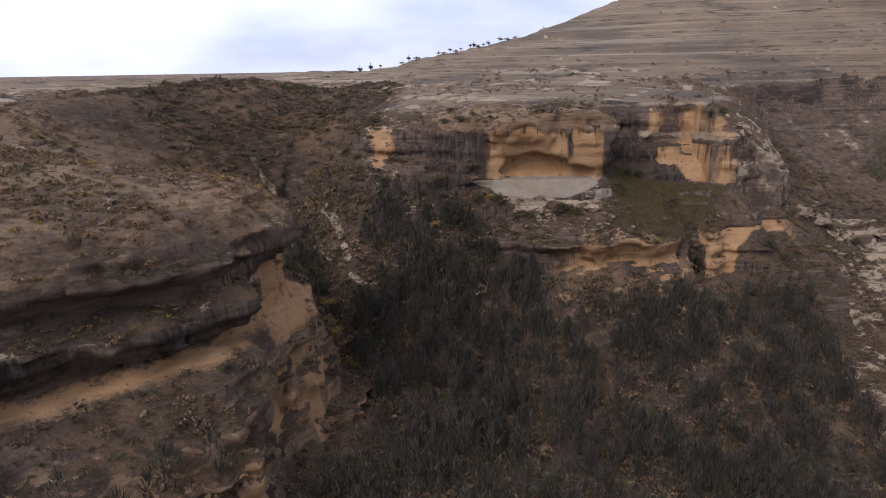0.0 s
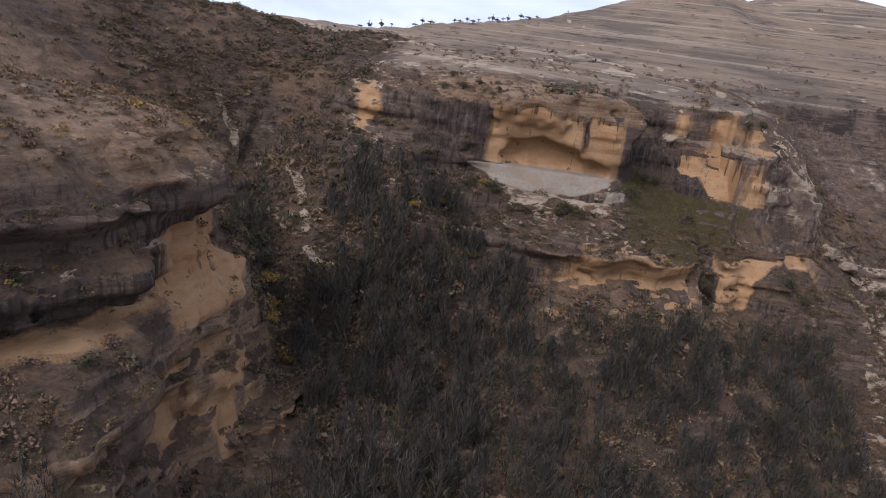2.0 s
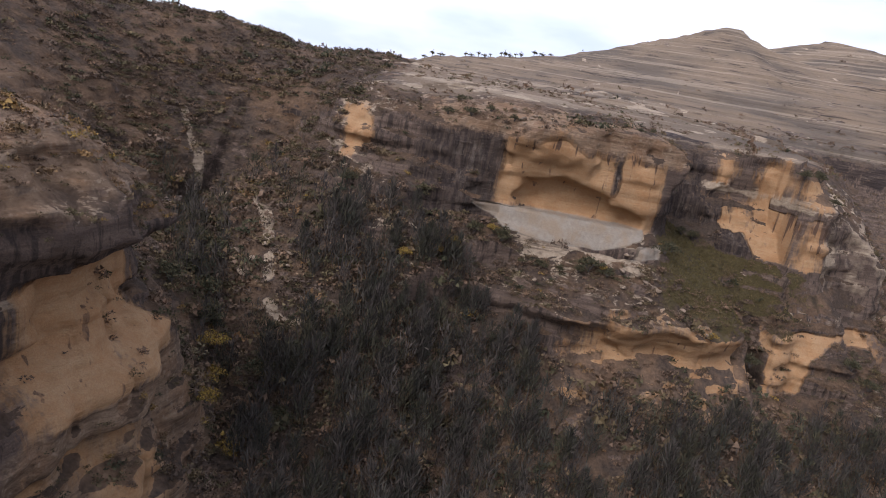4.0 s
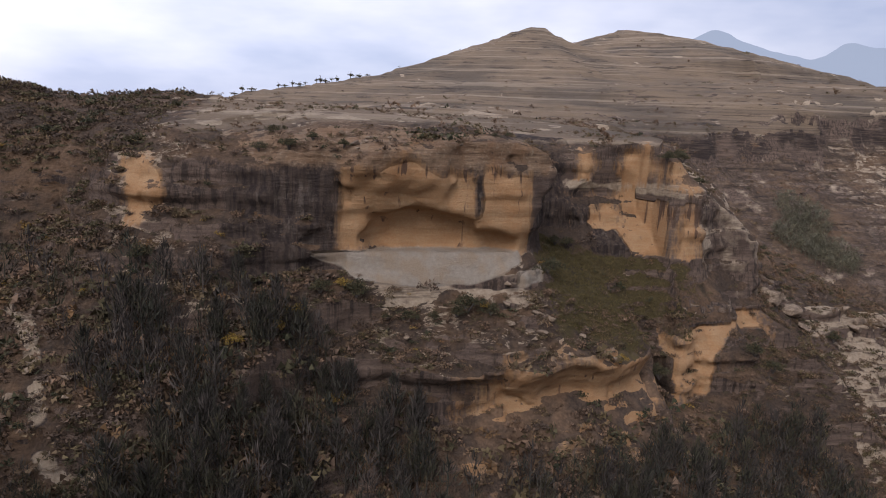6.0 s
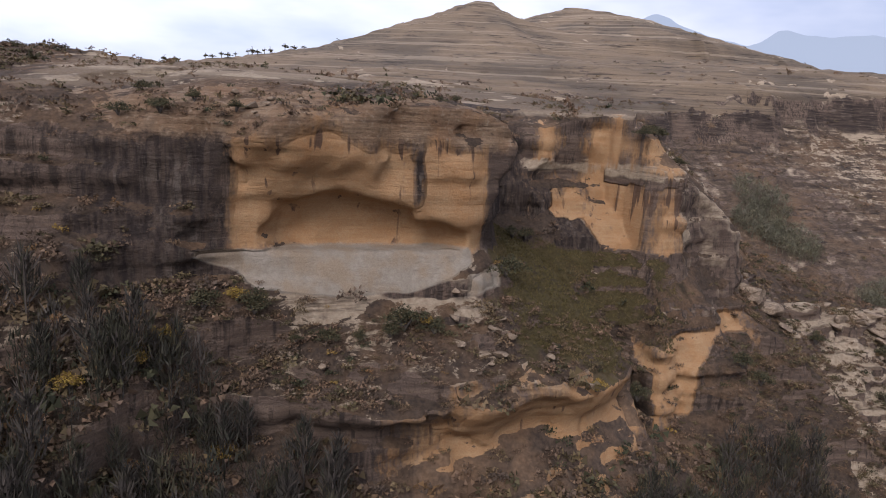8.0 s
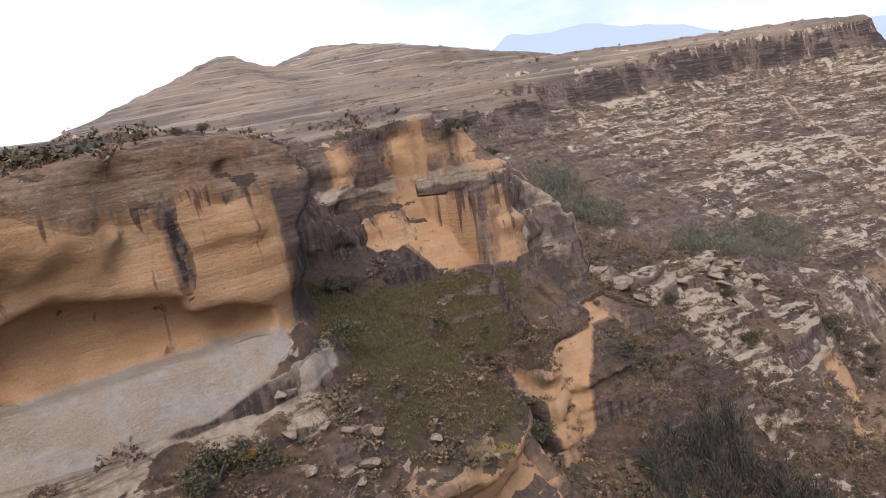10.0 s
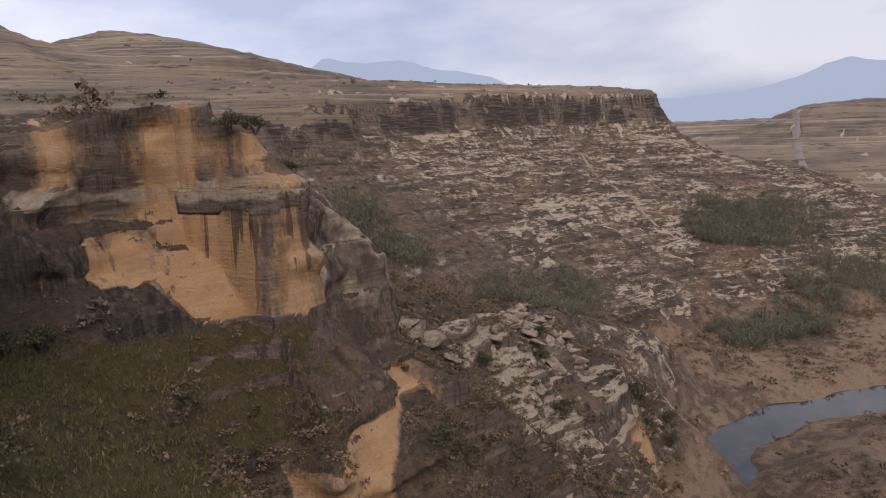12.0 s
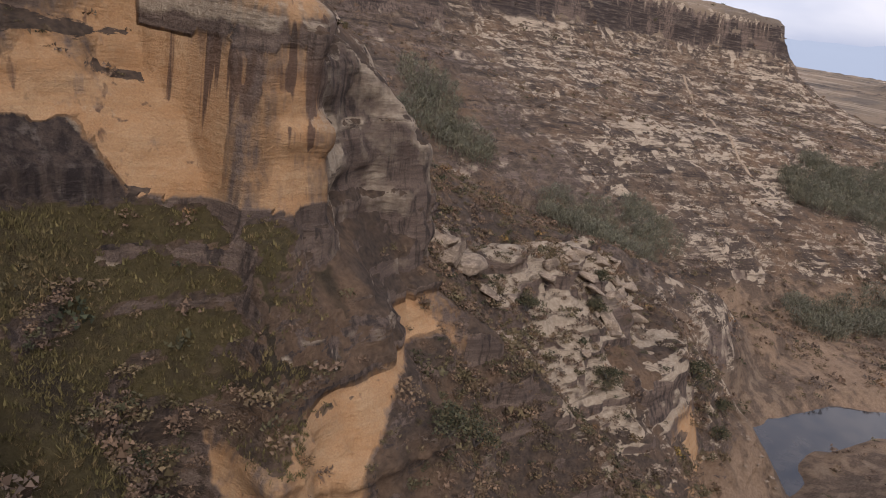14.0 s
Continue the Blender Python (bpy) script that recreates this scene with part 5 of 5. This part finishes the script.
def stone_mesh(seed, name="boulder"):
    """A weathered block: a cut-down sphere with flat breaks."""
    r = np.random.default_rng(seed)
    bm = bmesh.new()
    bmesh.ops.create_icosphere(bm, subdivisions=3, radius=1.0)
    planes = [(Vector(r.normal(size=3)).normalized(), r.uniform(0.30, 0.66)) for _ in range(13)]
    for v in bm.verts:
        for n, d in planes:
            over = v.co.dot(n) - d
            if over > 0:
                v.co -= n * over
        v.co *= 1 + 0.10 * noise.noise(v.co * 2.4 + Vector((seed, 0, 0))) + 0.05 * noise.noise(v.co * 7 + Vector((seed, 3, 0)))
    me = bpy.data.meshes.new(name)
    bm.to_mesh(me)
    bm.free()
    me.materials.append(BOULDER)
    for f in me.polygons:
        f.use_smooth = True
    return me


def boulder_material():
    k = Nodes("weathered_sandstone", 0.95)
    f, m = k.noise(2.2, 6.0, rough=0.65), k.noise(0.5, 4.0)
    c = k.mix(k.step(f, 0.3, 0.7), (0.20, 0.145, 0.10), (0.38, 0.295, 0.21))
    c = k.mix(k.step(m, 0.50, 0.62, 0.0, 0.75), c, (0.13, 0.098, 0.075))
    beds = k.noise(1.0, 5.0, vec=k.stretch(0.3, 0.3, 3.0), rough=0.7)
    c = k.mix(k.step(beds, 0.52, 0.62, 0.0, 0.7), c, (0.15, 0.11, 0.08))
    return k.done(c, k.math("ADD", f, beds), 0.4, 0.9)


BOULDER = boulder_material()
stone_kinds = [stone_mesh(500 + k) for k in range(8)]


def boulders(spots, below=99.0):
    for k, (x, y, w) in enumerate(spots):
        ob = new("boulder", stone_kinds[k % 8])
        ob.matrix_basis = Matrix.LocRotScale((x, y, ground_z(x, y, below) - w * 0.08), Euler((rng.normal() * 0.2, rng.normal() * 0.2, rng.uniform(0, 6.3))), (w, w * rng.uniform(0.6, 1.0), w * rng.uniform(0.35, 0.6)))
        tagged(ob, "pale weathered sandstone block lying on the slope", "boulder", "boulders on the slopes")


def along(a, b, n, spread, lo, hi):
    t = rng.random(n)
    return [(a[0] + (b[0] - a[0]) * q + rng.normal() * spread, a[1] + (b[1] - a[1]) * q + rng.normal() * spread, rng.uniform(lo, hi)) for q in t]


boulders(along((124, 241), (190, 248), 16, 2.5, 2.4, 5.0) + along((168, 236), (190, 243), 9, 3, 2.6, 4.6) + along((122, 240), (205, 243), 16, 7, 0.8, 2.0) + along((48, 199), (44, 195), 7, 1.5, 0.5, 1.3) + along((20, 198), (58, 196), 14, 2.5, 0.4, 1.1)
         + along((135, 233), (142, 226), 10, 2, 0.7, 1.8) + along((-24, 178), (-36, 190), 8, 3, 0.6, 1.6) + along((206, 222), (216, 208), 10, 2, 0.6, 1.4), 22.0)
boulders(along((-48, 90), (-60, 150), 14, 5, 0.5, 1.4) + along((10, 208), (44, 204), 10, 3, 0.5, 1.3))


# ---------------------------------------------------------------- far growth
far_near = far_co[(far_co[:, 0] > 95) & (far_co[:, 0] < 660) & (far_co[:, 1] > 90) & (far_co[:, 1] < 470) & ~((far_co[:, 0] < X1) & (far_co[:, 1] < Y1))]
far_river = np.abs(plan_distance(far_near[:, 0], far_near[:, 1], RIVER)[0])
keep = (rng.random(len(far_near)) < 0.24 * np.clip(lattice(far_near[:, 0], far_near[:, 1], far_near[:, 2] * 4, 22, 61) + 0.75, 0.1, 1.4)) & (far_river > 14) & (far_near[:, 2] < 49)
p = far_near[keep] + rng.uniform(-1, 1, (keep.sum(), 3)) * (1, 1, 0)
strew("far_shrubs", "dark heath shrubs dotting the rocky far slope", "shrubs", small_kinds, p, rng.gamma(4, 0.34, len(p)) + 0.5, np.clip(rng.normal(0.3, 0.2, len(p)), 0, 0.8), SHRUB)
flats = (far_near[:, 2] < -36) & (far_river > 11) & (far_near[:, 0] < 420) & (far_near[:, 1] < 300)
keep = flats & (rng.random(len(far_near)) < 0.42 * np.clip(lattice(far_near[:, 0], far_near[:, 1], far_near[:, 2] * 0, 14, 63) * 1.4 + 0.5, 0, 1.4))
p = far_near[keep] + rng.uniform(-1, 1, (keep.sum(), 3)) * (1, 1, 0)
strew("river_scrub", "brown scrub and dry grass on the river banks", "shrubs", small_kinds, p, rng.gamma(3, 0.5, len(p)) + 0.6, np.clip(rng.normal(0.42, 0.25, len(p)), 0, 0.9), SHRUB)
# the gorge goes on down-valley
spots = np.stack([rng.uniform(-70, 140, 900), rng.uniform(-60, 48, 900)], 1)
p = np.array([(x, y, far_height(x, y)) for x, y in spots])
p = p[(p[:, 2] < 14) & (np.abs(plan_distance(p[:, 0].astype(np.float32), p[:, 1].astype(np.float32), RIVER)[0]) > 14)]
hts = rng.uniform(4.5, 9.0, len(p))
strew("lower_thicket", "bare grey trees and scrub filling the lower gorge", "trees", far_kinds, p, hts * 1.05, rng.random(len(p)), TWIG, hts)
mesa_top = far_co[(far_co[:, 1] > 200) & (far_co[:, 2] > 45) & (np.hypot(far_co[:, 0], far_co[:, 1]) < 900)]
keep = rng.random(len(mesa_top)) < 0.012
p = mesa_top[keep]
strew("plateau_shrubs", "scattered dark shrubs on the dry terraced hillside", "shrubs", small_kinds, p, rng.gamma(4, 0.55, len(p)) + 0.6, np.clip(rng.normal(0.35, 0.2, len(p)), 0, 0.8), SHRUB)


def brush(name, label, spots, n, h):
    """A patch of close-set thin trees over a few overlapping rounds (x, y, radius)."""
    xs = []
    for x, y, r in spots:
        a, q = rng.uniform(0, 6.283, n), r * np.sqrt(rng.random(n))
        xs.append(np.stack([x + np.cos(a) * q, y + np.sin(a) * q], 1))
    xs = np.vstack(xs)
    pts = np.array([(x, y, far_height(x, y)) for x, y in xs])
    hs = rng.uniform(0.6, 1.2, len(pts)) * h
    return strew(name, label, "trees", far_kinds, pts, hs * 1.3, rng.random(len(pts)), BRUSH, hs)


brush("valley_thicket", "grey-green bare thicket in the side valley", [(222, 280, 11), (245, 286, 13), (268, 291, 14), (292, 292, 13), (252, 302, 11)], 210, 5.0)
brush("terrace_thicket", "grey-green thicket on the slope above the river flats", [(412, 276, 16), (440, 262, 21), (472, 262, 24), (508, 252, 26), (455, 282, 17)], 300, 6.5)
brush("bank_thicket", "dark riverside thicket beyond the ridge", [(333, 239, 12), (350, 230, 12), (368, 222, 12), (398, 224, 14), (430, 212, 18), (461, 200, 21), (500, 192, 24)], 190, 6.0)
brush("recess_thicket", "dark thicket tucked behind the rock shoulder", [(235, 339, 11), (228, 352, 11), (240, 366, 12)], 130, 6.5)


def skyline_tree(seed, tall, wide, low):
    """A lone tree with a rounded or narrow crown on a bare trunk."""
    r = np.random.default_rng(seed)
    root = new("tree")
    t = np.linspace(0, 1, 5)
    path = np.stack([t * 0.2 * r.normal(), t * 0.2 * r.normal(), -0.8 + t * (tall * 0.8 + 0.8)], 1)
    pieces = [tube(path, np.linspace(0.45, 0.12, 5), 6)]
    for _ in range(5):
        a, h = r.uniform(0, 6.283), r.uniform(low, 0.7) * tall
        q = np.linspace(0, 1, 3)[:, None]
        pieces.append(tube(np.array([0, 0, h]) + q * np.array([np.cos(a) * wide * 0.35, np.sin(a) * wide * 0.35, tall * 0.15]), (0.09, 0.06, 0.02), 4))
    part("trunk", *join(pieces), BARK, root)
    v = np.vstack([leaf_cluster(70, seed * 3 + k, 0.1, (0.14, 0.28), 1.0) * (wide * 0.8, wide * 0.8, tall * (0.75 - low) * 0.8) + (r.normal() * wide * 0.12, r.normal() * wide * 0.12, tall * (low + 0.06 + 0.08 * k)) for k in range(3)])
    crown = part("crown", v, np.arange(len(v)).reshape(-1, 3), SHRUB, root)
    at = crown.data.attributes.new("tint", "FLOAT", "POINT")
    at.data.foreach_set("value", np.repeat(np.clip(0.70 + r.normal(size=len(v) // 3) * 0.06, 0, 1), 3).astype(np.float32))
    return tagged(root, "dark tree standing alone on the hill crest", "tree", "trees on the skyline")


def crest(heading):
    """The place on the far ridge that stands highest along a heading from the gorge."""
    best = (-9, 0, 0, 0)
    for q in np.arange(430, 760, 12.0):
        x, y = 5 + q * math.sin(radians(heading)), 92 + q * math.cos(radians(heading))
        z = float(far_height(x, y))
        best = max(best, ((z - 47) / q, x, y, z))
    return best[1:]


sky_kinds = [skyline_tree(600, 10.5, 5.5, 0.05), skyline_tree(601, 9.0, 6.5, 0.18), skyline_tree(602, 8.5, 4.2, 0.22), skyline_tree(603, 5.0, 6.5, 0.02)]
CREST_TREES = [(-11.6, 3), (-9.3, 3), (-8.6, 0), (-7.5, 0), (-6.6, 2), (-4.6, 3), (-4.0, 1), (-3.3, 3), (-1.2, 1), (-0.7, 3), (-0.1, 2), (0.4, 3), (0.9, 2),
               (1.8, 2), (2.1, 0), (2.5, 3), (3.0, 2), (3.4, 0), (4.5, 1), (5.2, 3), (5.9, 3)]
used = set()
for k, (hd, kind) in enumerate(CREST_TREES):
    m = Matrix.LocRotScale(crest(hd), Euler((0, 0, k * 1.7)), (1, 1, 1)) @ Matrix.Scale(0.62 + 0.09 * (k % 4), 4)
    ob = sky_kinds[kind] if kind not in used else copy_thing(sky_kinds[kind], Matrix.Translation((0, 0, 0)))
    used.add(kind)
    ob.matrix_basis = m
